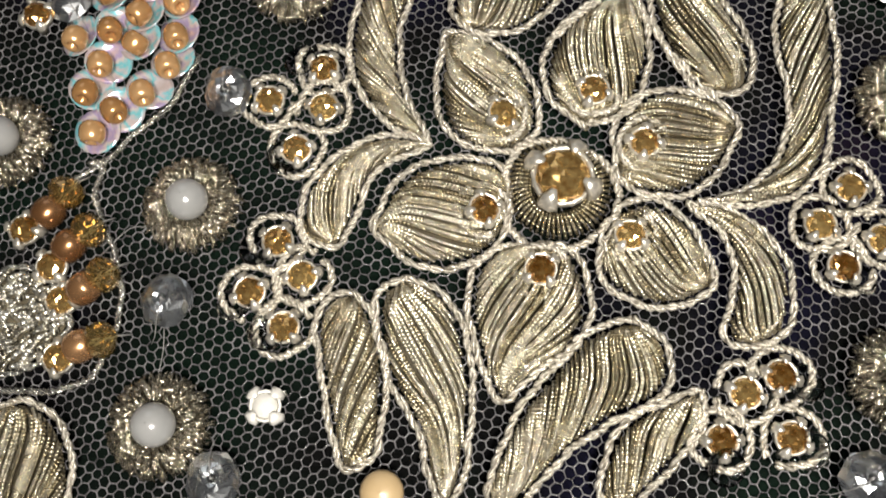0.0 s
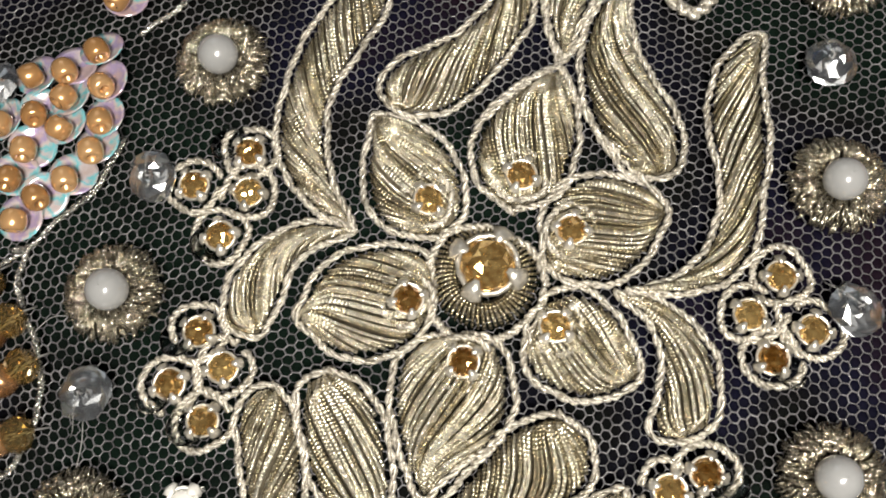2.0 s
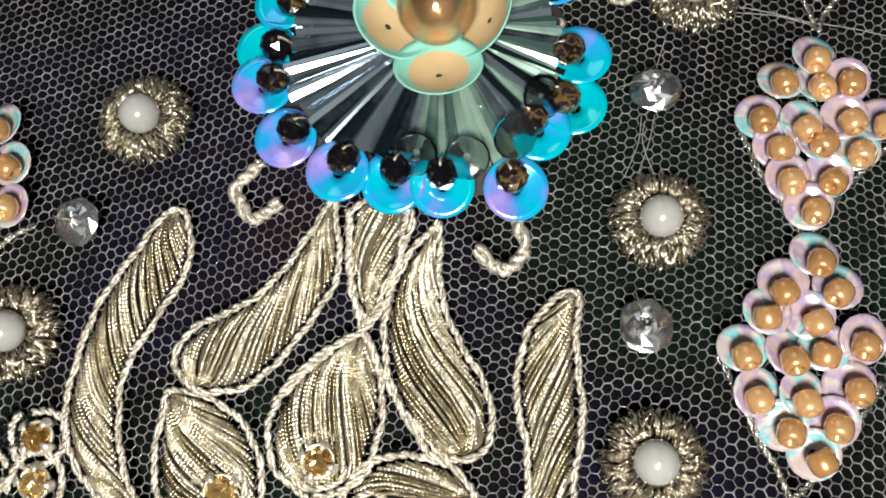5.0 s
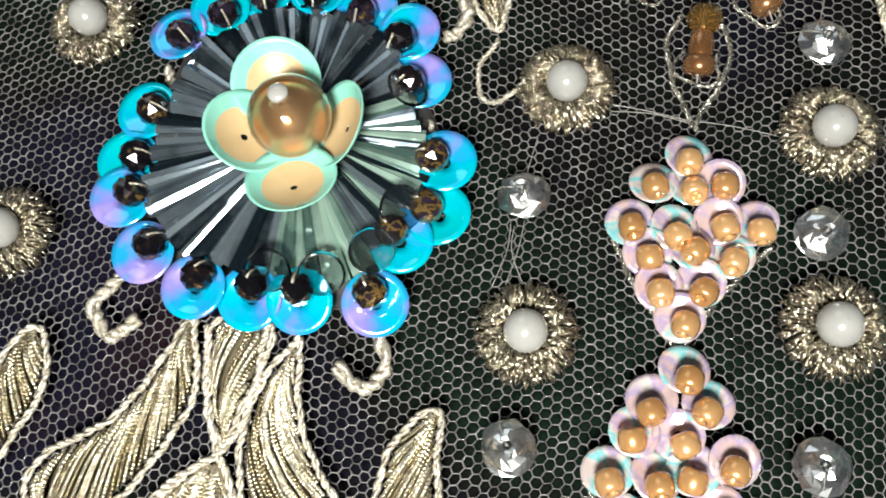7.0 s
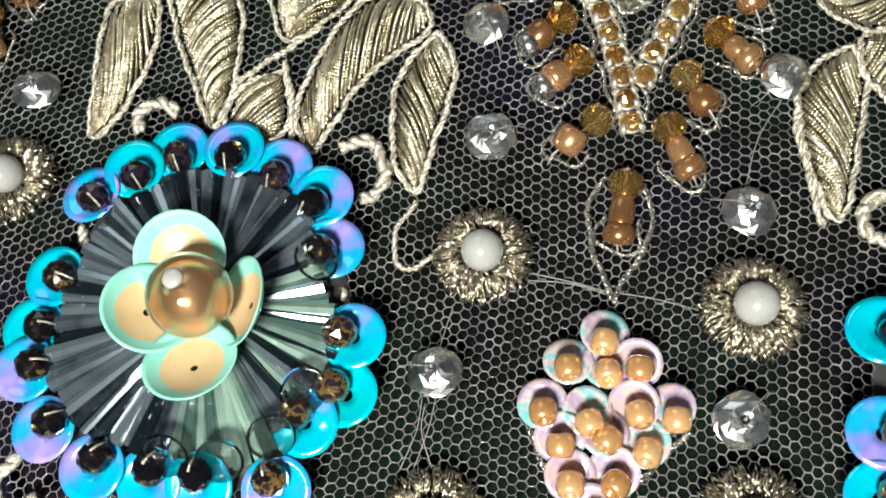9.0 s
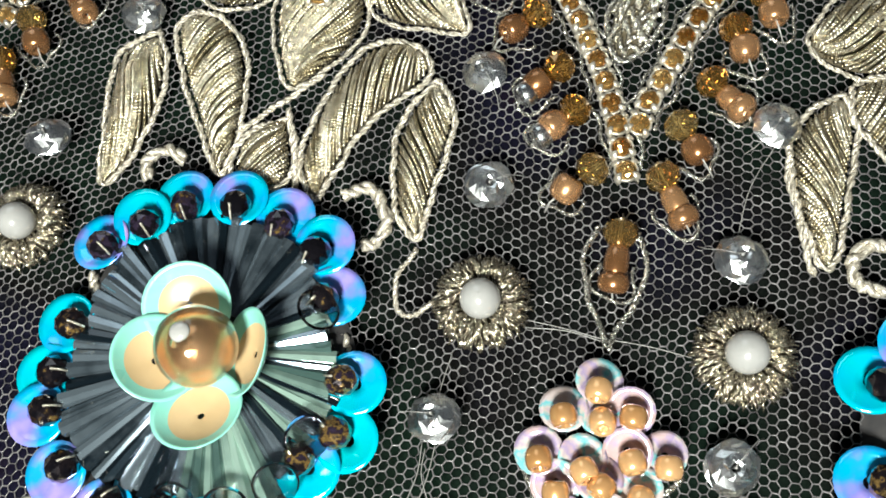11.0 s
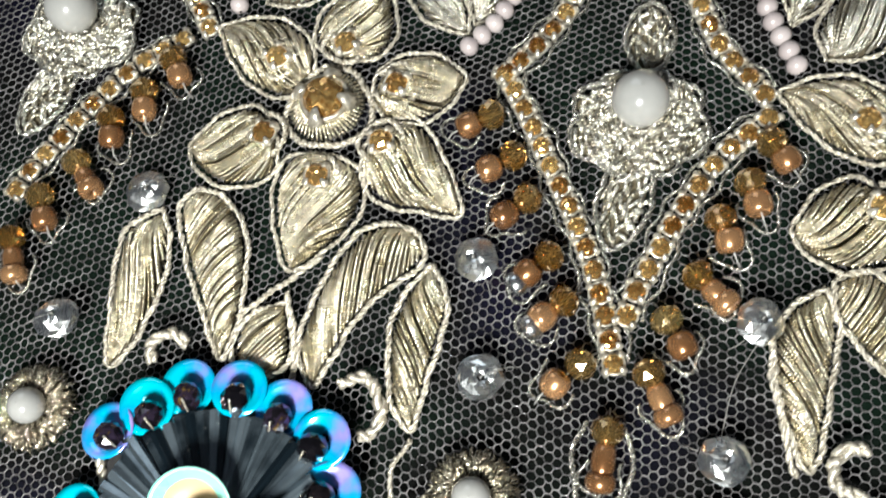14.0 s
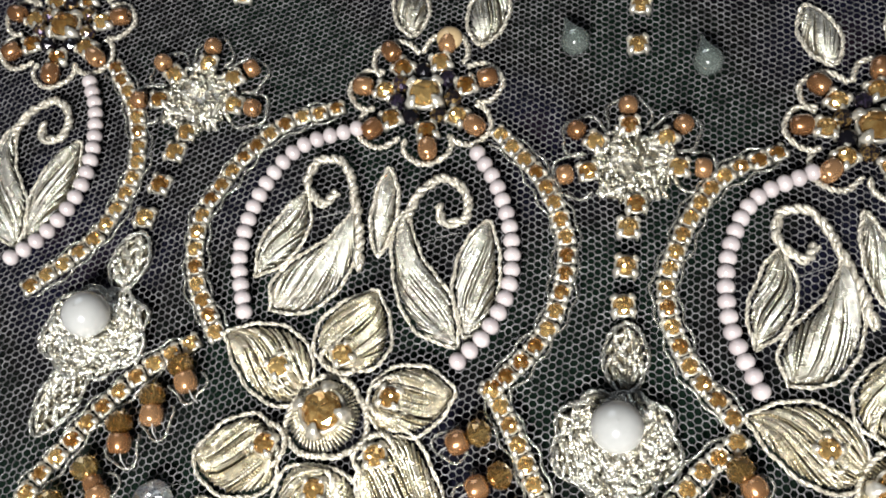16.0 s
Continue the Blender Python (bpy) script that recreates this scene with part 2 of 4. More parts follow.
def ball(r, n=16, rings=9, flat=1.0, hole=0.0):
    t0 = math.asin(min(0.9, hole / r)) if hole else 0.02
    return [(r * math.sin(t), r * flat * math.cos(t)) for t in np.linspace(math.pi - t0, t0, rings)]


# ---- the cloth ----
def make_lining():
    s = Shape()
    n = 60
    xs = np.linspace(-150, 130, n)
    ys = np.linspace(-110, 220, n)
    verts = [(x, y, -2.2 + 0.9 * noise.noise((x * 0.03, y * 0.03, 3))) for y in ys for x in xs]
    faces = [(j * n + i, j * n + i + 1, (j + 1) * n + i + 1, (j + 1) * n + i) for j in range(n - 1) for i in range(n - 1)]
    s.add(verts, faces)
    ob = part("lining", s, LINING)
    return tagged(ob, "dark lining cloth under the embroidered tulle", "cloth", kind="structure")


def make_tulle():
    """Hexagonal net: every mesh side is a thin thread."""
    pitch, turn = 0.90, radians(24)
    a1 = np.array([math.cos(turn), math.sin(turn)]) * pitch
    a2 = np.array([math.cos(turn + math.pi / 3), math.sin(turn + math.pi / 3)]) * pitch
    i, j = np.meshgrid(np.arange(-330, 331), np.arange(-330, 331))
    origin = np.array([-20.0, 60.0])
    c = origin + i[..., None] * a1 + j[..., None] * a2
    c = c.reshape(-1, 2)
    c = c[(c[:, 0] > -106) & (c[:, 0] < 62) & (c[:, 1] > -50) & (c[:, 1] < 166)]
    up = (a1 + a2) / 3
    down = up + np.array([-a1[1], a1[0]]) * 0 - (a1 + a2) * 2 / 3
    ends = []
    p = c + up
    for q in (c + down + a1, c + down + a2, c + down + a1 + a2):
        ends.append((p, q))
    start = np.vstack([e[0] for e in ends])
    end = np.vstack([e[1] for e in ends])

    def sway(v):
        x, y = v[:, 0], v[:, 1]
        dx = 0.35 * np.sin(x * 0.11 + y * 0.07) + 0.25 * np.sin(y * 0.23 - x * 0.05) + 0.045 * np.sin(x * 2.1 + y * 1.3) + 0.035 * np.sin(x * 1.1 - y * 2.7)
        dy = 0.35 * np.sin(y * 0.10 - x * 0.08 + 2) + 0.25 * np.sin(x * 0.21 + y * 0.06) + 0.045 * np.sin(y * 2.3 - x * 1.7) + 0.035 * np.sin(y * 0.9 + x * 2.9)
        z = 0.18 * np.sin(x * 0.13) * np.cos(y * 0.11) + 0.03 * np.sin(x * 3.3 + y * 2.1)
        return np.c_[x + dx, y + dy, z]

    a, b = sway(start), sway(end)
    t = b - a
    t /= np.linalg.norm(t, axis=1, keepdims=True)
    side = np.c_[-t[:, 1], t[:, 0], 0 * t[:, 0]]
    r = 0.064
    vary = (1 + 0.25 * np.sin(start[:, 0] * 5.1 + start[:, 1] * 3.3))[:, None]
    off = [side * r * vary + (0, 0, -0.03), -side * r * vary + (0, 0, -0.03), np.zeros_like(side) + (0, 0, 0.065)]
    v = np.stack([a + off[0], a + off[1], a + off[2], b + off[0], b + off[1], b + off[2]], 1).reshape(-1, 3) * MM
    n = len(a)
    quad = np.array([[0, 3, 4, 1], [1, 4, 5, 2], [2, 5, 3, 0]])
    f = (quad[None] + 6 * np.arange(n)[:, None, None]).reshape(-1, 4)
    me = bpy.data.meshes.new("tulle")
    me.vertices.add(len(v))
    me.vertices.foreach_set("co", v.ravel())
    me.loops.add(f.size)
    me.loops.foreach_set("vertex_index", f.ravel())
    me.polygons.add(len(f))
    me.polygons.foreach_set("loop_start", np.arange(len(f)) * 4)
    me.polygons.foreach_set("use_smooth", np.ones(len(f), bool))
    me.materials.append(TULLE)
    me.update(calc_edges=True)
    ob = new("tulle", me)
    return tagged(ob, "pale grey hexagonal tulle net over dark lining", "tulle", kind="stuff")


make_lining()
make_tulle()


# ---- embroidery ----
def blade(x0, y0, x1, y1, width, bend=0.0, fat=0.5, e0=0.6, e1=0.8, peak=0.5, n=28):
    """The outline of a leaf from its base to its tip, relative to the base."""
    d = np.array([x1 - x0, y1 - y0])
    length = np.linalg.norm(d)
    d /= length
    side = np.array([-d[1], d[0]])
    s = 0.5 - 0.5 * np.cos(np.linspace(0, math.pi, n))
    k = math.log(0.5) / math.log(fat)
    f = np.sin(math.pi * np.clip(s ** k, 0, 1)).clip(0, 1)
    half = width / 2 * np.where(s < fat, f ** e0, f ** e1)
    mid = s * length
    bow = bend * np.sin(math.pi * s ** (math.log(0.5) / math.log(peak)))
    slope = np.gradient(bow, mid + 1e-9)
    nx, ny = -slope / np.hypot(1, slope), 1 / np.hypot(1, slope)
    left = np.c_[mid + nx * half, bow + ny * half]
    right = np.c_[mid - nx * half, bow - ny * half]
    loop = np.vstack([left, right[::-1][1:-1]])
    return loop[:, :1] * d + loop[:, 1:] * side


def shrink(poly, by):
    c = np.roll(poly, -1, 0) - np.roll(poly, 1, 0)
    c /= np.linalg.norm(c, axis=1, keepdims=True) + 1e-9
    normal = np.c_[-c[:, 1], c[:, 0]]
    area = np.sum(poly[:, 0] * np.roll(poly[:, 1], -1) - poly[:, 1] * np.roll(poly[:, 0], -1))
    return poly + normal * by * (1 if area > 0 else -1)


def rows_across(poly, angle, gap):
    """Parallel lines at an angle, cut to the inside of an outline."""
    a = radians(angle)
    u, v = np.array([math.cos(a), math.sin(a)]), np.array([-math.sin(a), math.cos(a)])
    pu, pv = poly @ u, poly @ v
    out = []
    level = pv.min() + gap * 0.6
    while level < pv.max() - gap * 0.2:
        q, w = np.roll(pu, -1), np.roll(pv, -1)
        cross = (pv - level) * (w - level) < 0
        cuts = sorted(pu[cross] + (level - pv[cross]) / (w[cross] - pv[cross]) * (q[cross] - pu[cross]))
        for s, e in zip(cuts[0::2], cuts[1::2]):
            if e - s > 0.9:
                out.append((s * u + level * v, e * u + level * v))
        level += gap * rng.uniform(0.90, 1.10)
    return out


def resample(line, n=40):
    """The same line in n even steps."""
    p = np.asarray(line, float)
    s = np.r_[0, np.cumsum(np.linalg.norm(np.diff(p, axis=0), axis=1))]
    u = np.linspace(0, s[-1], n)
    return np.c_[np.interp(u, s, p[:, 0]), np.interp(u, s, p[:, 1])]


def stitches(one, two, angle, gap):
    """Lines laid from one edge of a leaf over to the other, slanting along it; at its middle they run at the angle."""
    n = len(one)
    want = np.array([math.cos(radians(angle)), math.sin(radians(angle))])

    def at(edge, s):
        k = np.clip(s, 0, 1) * (n - 1)
        return np.c_[np.interp(k, np.arange(n), edge[:, 0]), np.interp(k, np.arange(n), edge[:, 1])]

    mid = (one + two) / 2
    length = np.sum(np.linalg.norm(np.diff(mid, axis=0), axis=1))
    axis = mid[n // 2 + 4] - mid[n // 2 - 4]
    axis /= np.linalg.norm(axis)
    across = two[n // 2] - one[n // 2]
    best, reach, lean = -1.0, 0.5, 1.0
    for slant in np.linspace(-1.1, 1.1, 89):
        d = axis * slant * length + across
        d /= np.linalg.norm(d)
        if abs(d @ want) > best:
            best, reach, lean = abs(d @ want), slant, abs(axis[0] * d[1] - axis[1] * d[0])
    step = gap / max(0.25, lean) / length
    out = []
    s = min(0.0, -reach) + step * 0.5
    while s < 1 + max(0.0, -reach):
        u = np.linspace(0.03, 0.97, 33)
        along = s + u * reach
        u = u[(along > 0.02) & (along < 0.98)]
        if len(u) > 3:
            u = np.linspace(u[0], u[-1], 8)[:, None]
            line = at(one, s + u[:, 0] * reach) * (1 - u) + at(two, s + u[:, 0] * reach) * u
            if np.linalg.norm(line[-1] - line[0]) > 0.8:
                out.append(line)
        s += step * rng.uniform(0.88, 1.12)
    return out


def fill_leaf(owner, poly, angle, material=COIL, cord=CORD, gap=0.32, rise=0.85, jitter=2.6, outline=True, lift=0.0, chop=0.0, thick=0.19):
    """Padding, laid coils and an outline cord, all under owner."""
    inner = shrink(poly, 0.38)
    n = len(inner) // 2 + 1
    left, right = inner[:n], np.vstack([inner[:1], inner[n:][::-1], inner[n - 1:n]])
    pad = Shape()
    grid = [left + (right - left) * u for u in (0.06, 0.3, 0.7, 0.94)]
    tall = (0.10, 0.34, 0.34, 0.10)
    pad.add([(*p, z + lift) for line, z in zip(grid, tall) for p in line],
            [(j * n + i, (j + 1) * n + i, (j + 1) * n + i + 1, j * n + i + 1) for j in range(3) for i in range(n - 1)])
    part("padding", pad, PAD, owner)
    if chop:
        # short cut pieces, laid end to end at odd angles
        lines = []
        for a, b in rows_across(inner, angle, gap):
            k = max(1, round(np.linalg.norm(b - a) / chop))
            for i in range(k):
                p, q = a + (b - a) * (i + rng.uniform(-0.1, 0.1)) / k, a + (b - a) * (i + 1.05) / k
                turn = radians(rng.gauss(0, jitter))
                d = np.array([(q - p)[0] * math.cos(turn) - (q - p)[1] * math.sin(turn), (q - p)[0] * math.sin(turn) + (q - p)[1] * math.cos(turn)])
                lines.append((p + q) / 2 + np.linspace(-0.5, 0.5, 6)[:, None] * d)
    else:
        lines = stitches(resample(left), resample(right), angle, gap)
    for flat in lines:
        m = len(flat)
        t = np.linspace(0, 1, m)
        length = np.linalg.norm(flat[-1] - flat[0])
        keep = rng.uniform(0.95, 1.0)
        flat = flat.mean(0) + (flat - flat.mean(0)) * keep
        across = np.array([-(flat[-1] - flat[0])[1], (flat[-1] - flat[0])[0]]) / max(length, 0.1)
        flat = flat + across * (rng.gauss(0, 0.05) + rng.gauss(0, 0.07) * np.sin(math.pi * t))[:, None]
        peak = 0.35 + min(rise, 0.16 * length) * rng.uniform(0.85, 1.15) + rng.uniform(-0.08, 0.08)
        line = np.c_[flat, 0.18 + lift + peak * np.sin(math.pi * t.clip(0.03, 0.97)) ** 0.6]
        part("coil", Shape().tube(line, gap * rng.uniform(0.50, 0.60), 6), material, owner)
    if outline:
        line = spline(np.vstack([poly[::2], poly[:1]]), 0.22)
        part("outline_cord", twist(Shape(), line + (0, 0, lift), thick, thick * 0.9), cord, owner)


def edged(one, two):
    """The outline of a leaf between its two edges, both drawn from base to tip, relative to the base."""
    start = np.array(one[:2])
    a, b = resample(spline(pairs(*one), 0.2)[:, :2], 30), resample(spline(pairs(*two), 0.2)[:, :2], 30)
    return np.vstack([a, b[::-1][1:-1]]) - start


LEAF = "antique gold coil-stitched leaf edged with cream cord"


def leaf(x0, y0, x1, y1, width, bend=0.0, angle=60.0, fat=0.5, e0=0.6, e1=0.8, peak=0.5, label=LEAF, material=COIL, cord=CORD, chop=0.0):
    ob = thing("embroidered_leaf", x0, y0, 0, label, "embroidery", "embroidered leaves")
    fill_leaf(ob, blade(x0, y0, x1, y1, width, bend, fat, e0, e1, peak), angle, material, cord, gap=0.44 if chop else 0.32, jitter=24, chop=chop)
    return ob


def frond(one, two, angle, label=LEAF, material=COIL, cord=CORD, thick=0.19):
    """A leaf between two edges."""
    ob = thing("embroidered_leaf", one[0], one[1], 0, label, "embroidery", "embroidered leaves")
    fill_leaf(ob, edged(one, two), angle, material, cord, thick=thick)
    return ob


def wide_petal(owner, one, two, angle, material=COIL, thick=0.19):
    """A petal between two edges, as a part of a flower."""
    o = owner.matrix_basis.translation / MM
    p = part("petal", Shape().lathe([(0.02, 0), (0.3, 0.05), (0.3, 0.1), (0.02, 0.12)], 6), PAD, owner, at=pose((one[0] - o.x) * MM, (one[1] - o.y) * MM, 0))
    fill_leaf(p, edged(one, two), angle, material, thick=thick)
    return p


def cord_line(label, *flat, r=0.20, off=0.18, material=CORD, pitch=1.7, z=0.55, name="cord"):
    pts = pairs(*flat)
    x, y = pts[0]
    line = spline([(a - x, b - y) for a, b in pts], 0.27)
    ob = part(name, twist(Shape(), line, r, off, pitch, z), material, at=pose(x * MM, y * MM, 0))
    return tagged(ob, label, "cord", "couched cords")


def loop_cord(x, y, r, start=0.0, sweep=330.0, material=CORD, thick=0.20):
    t = np.radians(np.linspace(start, start + sweep, 26))
    wob = 1 + 0.05 * np.sin(t * 3 + rng.random() * 6)
    line = spline(np.c_[r * wob * np.cos(t), r * wob * np.sin(t)], 0.25)
    ob = part("cord_loop", twist(Shape(), line, thick, thick * 0.9, 1.5, 0.5), material, at=pose(x * MM, y * MM, 0))
    return tagged(ob, "cream cord loop couched round a rhinestone", "cord", "cord loops")


# ---- stones, pearls and beads ----
def stone_shape(r, h=None, n=9):
    """A cut stone: table, two rows of crown facets, girdle and base, each a little off true."""
    h = h or r * 0.75
    prof = [(0.26, 1.0, 0), (0.52, 0.93, 0.5), (0.76, 0.80, 0), (0.92, 0.60, 0.5), (1.0, 0.36, 0), (0.5, 0.0, 0.5)]
    verts = [(0, 0, h * 1.0)]
    for q, z, turn in prof:
        for j in range(n):
            t = 2 * math.pi * (j + turn) / n
            k = 1 + 0.11 * rng.uniform(-1, 1)
            verts.append((r * q * math.cos(t), r * q * math.sin(t), h * z * k))
    f = [(0, 1 + j, 1 + (j + 1) % n) for j in range(n)]
    for i in range(len(prof) - 1):
        for j in range(n):
            k = (j + 1) % n
            a, b, c, d = 1 + i * n + j, 1 + i * n + k, 1 + (i + 1) * n + k, 1 + (i + 1) * n + j
            f += [(d, b, a), (d, c, b)] if prof[i][2] == 0 else [(a, d, c), (a, c, b)]
    return Shape().add(verts, f)


def setting_shape(r, prongs=4, claw=0.42):
    """A metal cup with claws bent over the stone."""
    s = Shape()
    s.lathe([(r * 0.4, 0), (r * 1.0, 0.0), (r * 1.13, 0.2 * r), (r * 1.15, 0.50 * r), (r * 1.02, 0.56 * r), (r * 0.92, 0.3 * r)], 16)
    for k in range(prongs):
        a = 2 * math.pi * (k + 0.5) / prongs
        d = np.array([math.cos(a), math.sin(a), 0])
        line = [d * r * 1.24 + (0, 0, 0.05 * r), d * r * 1.26 + (0, 0, 0.5 * r), d * r * 1.12 + (0, 0, 0.86 * r), d * r * 0.76 + (0, 0, 1.03 * r)]
        s.tube(line, [claw * r, claw * r * 1.05, claw * r * 0.8, claw * r * 0.24], 6, flat=0.5)
    return s


def make_stone(name, r, label, group, stone=AMBER):
    ob = thing(name, 0, 0, 0, label, "rhinestone", group)
    part("setting", setting_shape(r), METAL, ob, "silver claw setting")
    part("stone", stone_shape(r * 1.0, r * 1.0), stone, ob, smooth=False, at=pose(0, 0, 0.12 * r * MM, 0, 0, 11))
    return ob


MASTERS = {}


def put(key, x, y, z=0.0, rz=0.0, rx=0.0, ry=0.0):
    """The first call sets the master itself down; later ones copy it."""
    ob, used = MASTERS[key]
    m = pose(x * MM, y * MM, z * MM, rx, ry, rz)
    if not used:
        MASTERS[key] = (ob, True)
        ob.matrix_basis = m
        return ob
    return copy_thing(ob, m)


MASTERS["small"] = (make_stone("rhinestone", 1.22, "amber rhinestone in a silver claw setting on the embroidery", "small rhinestones"), False)
MASTERS["large"] = (make_stone("rhinestone", 2.35, "large amber rhinestone in silver claws at a flower's centre", "flower centre rhinestones"), False)


def bead_shape(r, length=None, hole=0.35, n=14):
    """A rounded bead pierced along z."""
    half = (length or 1.5 * r) / 2
    prof = [(hole, -half * 0.92)]
    for t in np.linspace(-1.35, 1.35, 8):
        prof.append((hole + 0.1 + (r - hole - 0.1) * math.cos(t) ** 0.6, half * math.sin(t) / math.sin(1.35)))
    prof.append((hole, half * 0.92))
    prof.append((hole, -half * 0.92))
    return Shape().lathe(prof, n)


def gem_shape(r, n=16, hole=0.38):
    """A cut glass bead: rings of facets that step round by half a facet, pierced from top to bottom."""
    s = Shape()
    prof = [(hole, 0.46), (0.30 * r, 0.50), (0.54 * r, 0.40), (0.80 * r, 0.20), (0.97 * r, -0.06), (0.97 * r, -0.12), (0.80 * r, -0.34), (0.52 * r, -0.52), (hole, -0.56), (hole, 0.42)]
    verts, faces = [], []
    for i, (rad, h) in enumerate(prof):
        for j in range(n):
            t = 2 * math.pi * (j + 0.5 * (i % 2)) / n
            k = 1 + (0.10 * rng.uniform(-1, 1) if 0 < i < 8 else 0)
            verts.append((rad * k * math.cos(t), rad * k * math.sin(t), h * r * k))
    for i in range(len(prof) - 1):
        for j in range(n):
            k = (j + 1) % n
            a, b, c, d = i * n + j, i * n + k, (i + 1) * n + k, (i + 1) * n + j
            faces += [(d, c, a), (c, b, a)] if i % 2 == 0 else [(d, b, a), (d, c, b)]
    return s.add(verts, faces)


def cut_ball(r, squash=1.0):
    """A ball of flat facets."""
    bm = bmesh.new()
    bmesh.ops.create_icosphere(bm, subdivisions=2, radius=r)
    bm.verts.index_update()
    out = Shape().add([(v.co.x, v.co.y, v.co.z * squash) for v in bm.verts], [tuple(v.index for v in f.verts) for f in bm.faces])
    bm.free()
    return out


def make_crystal():
    ob = thing("crystal_bead", 0, 0, 0, "clear faceted glass bead sewn on the tulle", "bead", "clear crystal beads")
    part("glass", gem_shape(2.2, 15), CRYSTAL, ob, smooth=False, at=pose(0, 0, 1.4 * MM))
    t = Shape().tube([(0, 0, 2.55), (0.05, -0.05, 1.5), (0, 0, 0.05)], 0.12, 5)
    t.tube([(0.1, 0, 2.5), (1.3, -1.0, 2.3), (2.1, -2.0, 0.9), (2.4, -2.7, 0.1)], 0.035, 4)
    part("thread", t, THREAD, ob)
    return ob


MASTERS["crystal"] = (make_crystal(), False)


def make_rosette():
    ob = thing("pearl_rosette", 0, 0, 0, "round white pearl in a fringed gold wire ring", "pearl rosette", "pearl rosettes")
    part("pearl", Shape().lathe(ball(1.80, 28, 15), 28), PEARL, ob, at=pose(0, 0, 1.9 * MM))
    ring = Shape()
    ring.lathe([(1.3, 0.1), (3.6, 0.05), (3.7, 0.5), (2.6, 0.75), (1.5, 0.5)], 28)
    part("felt_ring", ring, PAD, ob)
    s = Shape()
    for k in range(640):
        r, a = 1.55 + 2.5 * (k / 640) ** 0.8 + rng.uniform(-0.1, 0.1), k * 2.39996 + rng.gauss(0, 0.1)
        b = a + rng.gauss(0, 0.32)
        half = rng.uniform(0.35, 0.62)
        crest = 0.25 + 1.35 * max(0.0, math.sin(math.pi * (r - 1.2) / 3.1)) + rng.uniform(-0.1, 0.12)
        c, d = np.array([r * math.cos(a), r * math.sin(a)]), np.array([math.cos(b), math.sin(b)]) * half
        s.tube([(*(c - d), crest - 0.3), (*(c - d * 0.5), crest + 0.05), (*(c + d * 0.4), crest), (*(c + d), max(0.05, crest - 0.45))], 0.092, 4)
    part("wire_ring", s, FRINGE, ob, "fringed gold wire ring")["kind"] = "stuff"
    return ob


MASTERS["rosette"] = (make_rosette(), False)


def sequin_shape(r, hole=0.38, cup=0.45, n=18):
    prof = [(hole, 0.0), (r * 0.45, cup * 0.12), (r * 0.78, cup * 0.5), (r, cup), (r * 1.01, cup + 0.08), (r * 0.78, cup * 0.5 + 0.12), (r * 0.45, cup * 0.12 + 0.12), (hole, 0.12), (hole, 0)]
    return Shape().lathe(prof, n)


ROSE_SEQUIN = sequin_shape(2.02).mesh("sequin", ROSE)
TEAL_SEQUIN = sequin_shape(2.72, 0.5, 0.62, 26).mesh("sequin", TEAL)
PEACH_BEAD = bead_shape(1.14, 1.85, 0.36).mesh("seed_bead", PEACH)
SMOKE_BEAD = cut_ball(1.5, 0.92).mesh("faceted_bead", SMOKE, False)


def sequin_motif(points, edge, tilt=10.0):
    """Overlapping sequins, each held by a seed bead, with a braid along the edges."""
    x, y = points[0]
    ob = thing("sequin_diamond", x, y, 0, "diamond of pink iridescent sequins and peach beads", "sequin motif", "sequin diamonds")
    for n, (px, py) in enumerate(points):
        z = 1.55 - 0.012 * n + rng.uniform(-0.12, 0.12)
        part("sequin", ROSE_SEQUIN, None, ob, at=pose((px - x) * MM, (py - y) * MM, z * MM - 0.0006, tilt + rng.gauss(4, 5), rng.gauss(0, 8), rng.uniform(0, 360)))
        part("seed_bead", PEACH_BEAD, None, ob, at=pose((px - x + rng.gauss(0, 0.15)) * MM, (py - y - 0.75 + rng.gauss(0, 0.12)) * MM, (z + 0.95) * MM, 78 + rng.gauss(0, 9), rng.gauss(0, 8), rng.gauss(0, 22)))
    line = spline([(a - x, b - y) for a, b in edge], 0.3)
    part("edge_braid", twist(Shape(), line, 0.17, 0.20, 1.2, 0.4), BRAID, ob, "silver edge braid")
    return ob


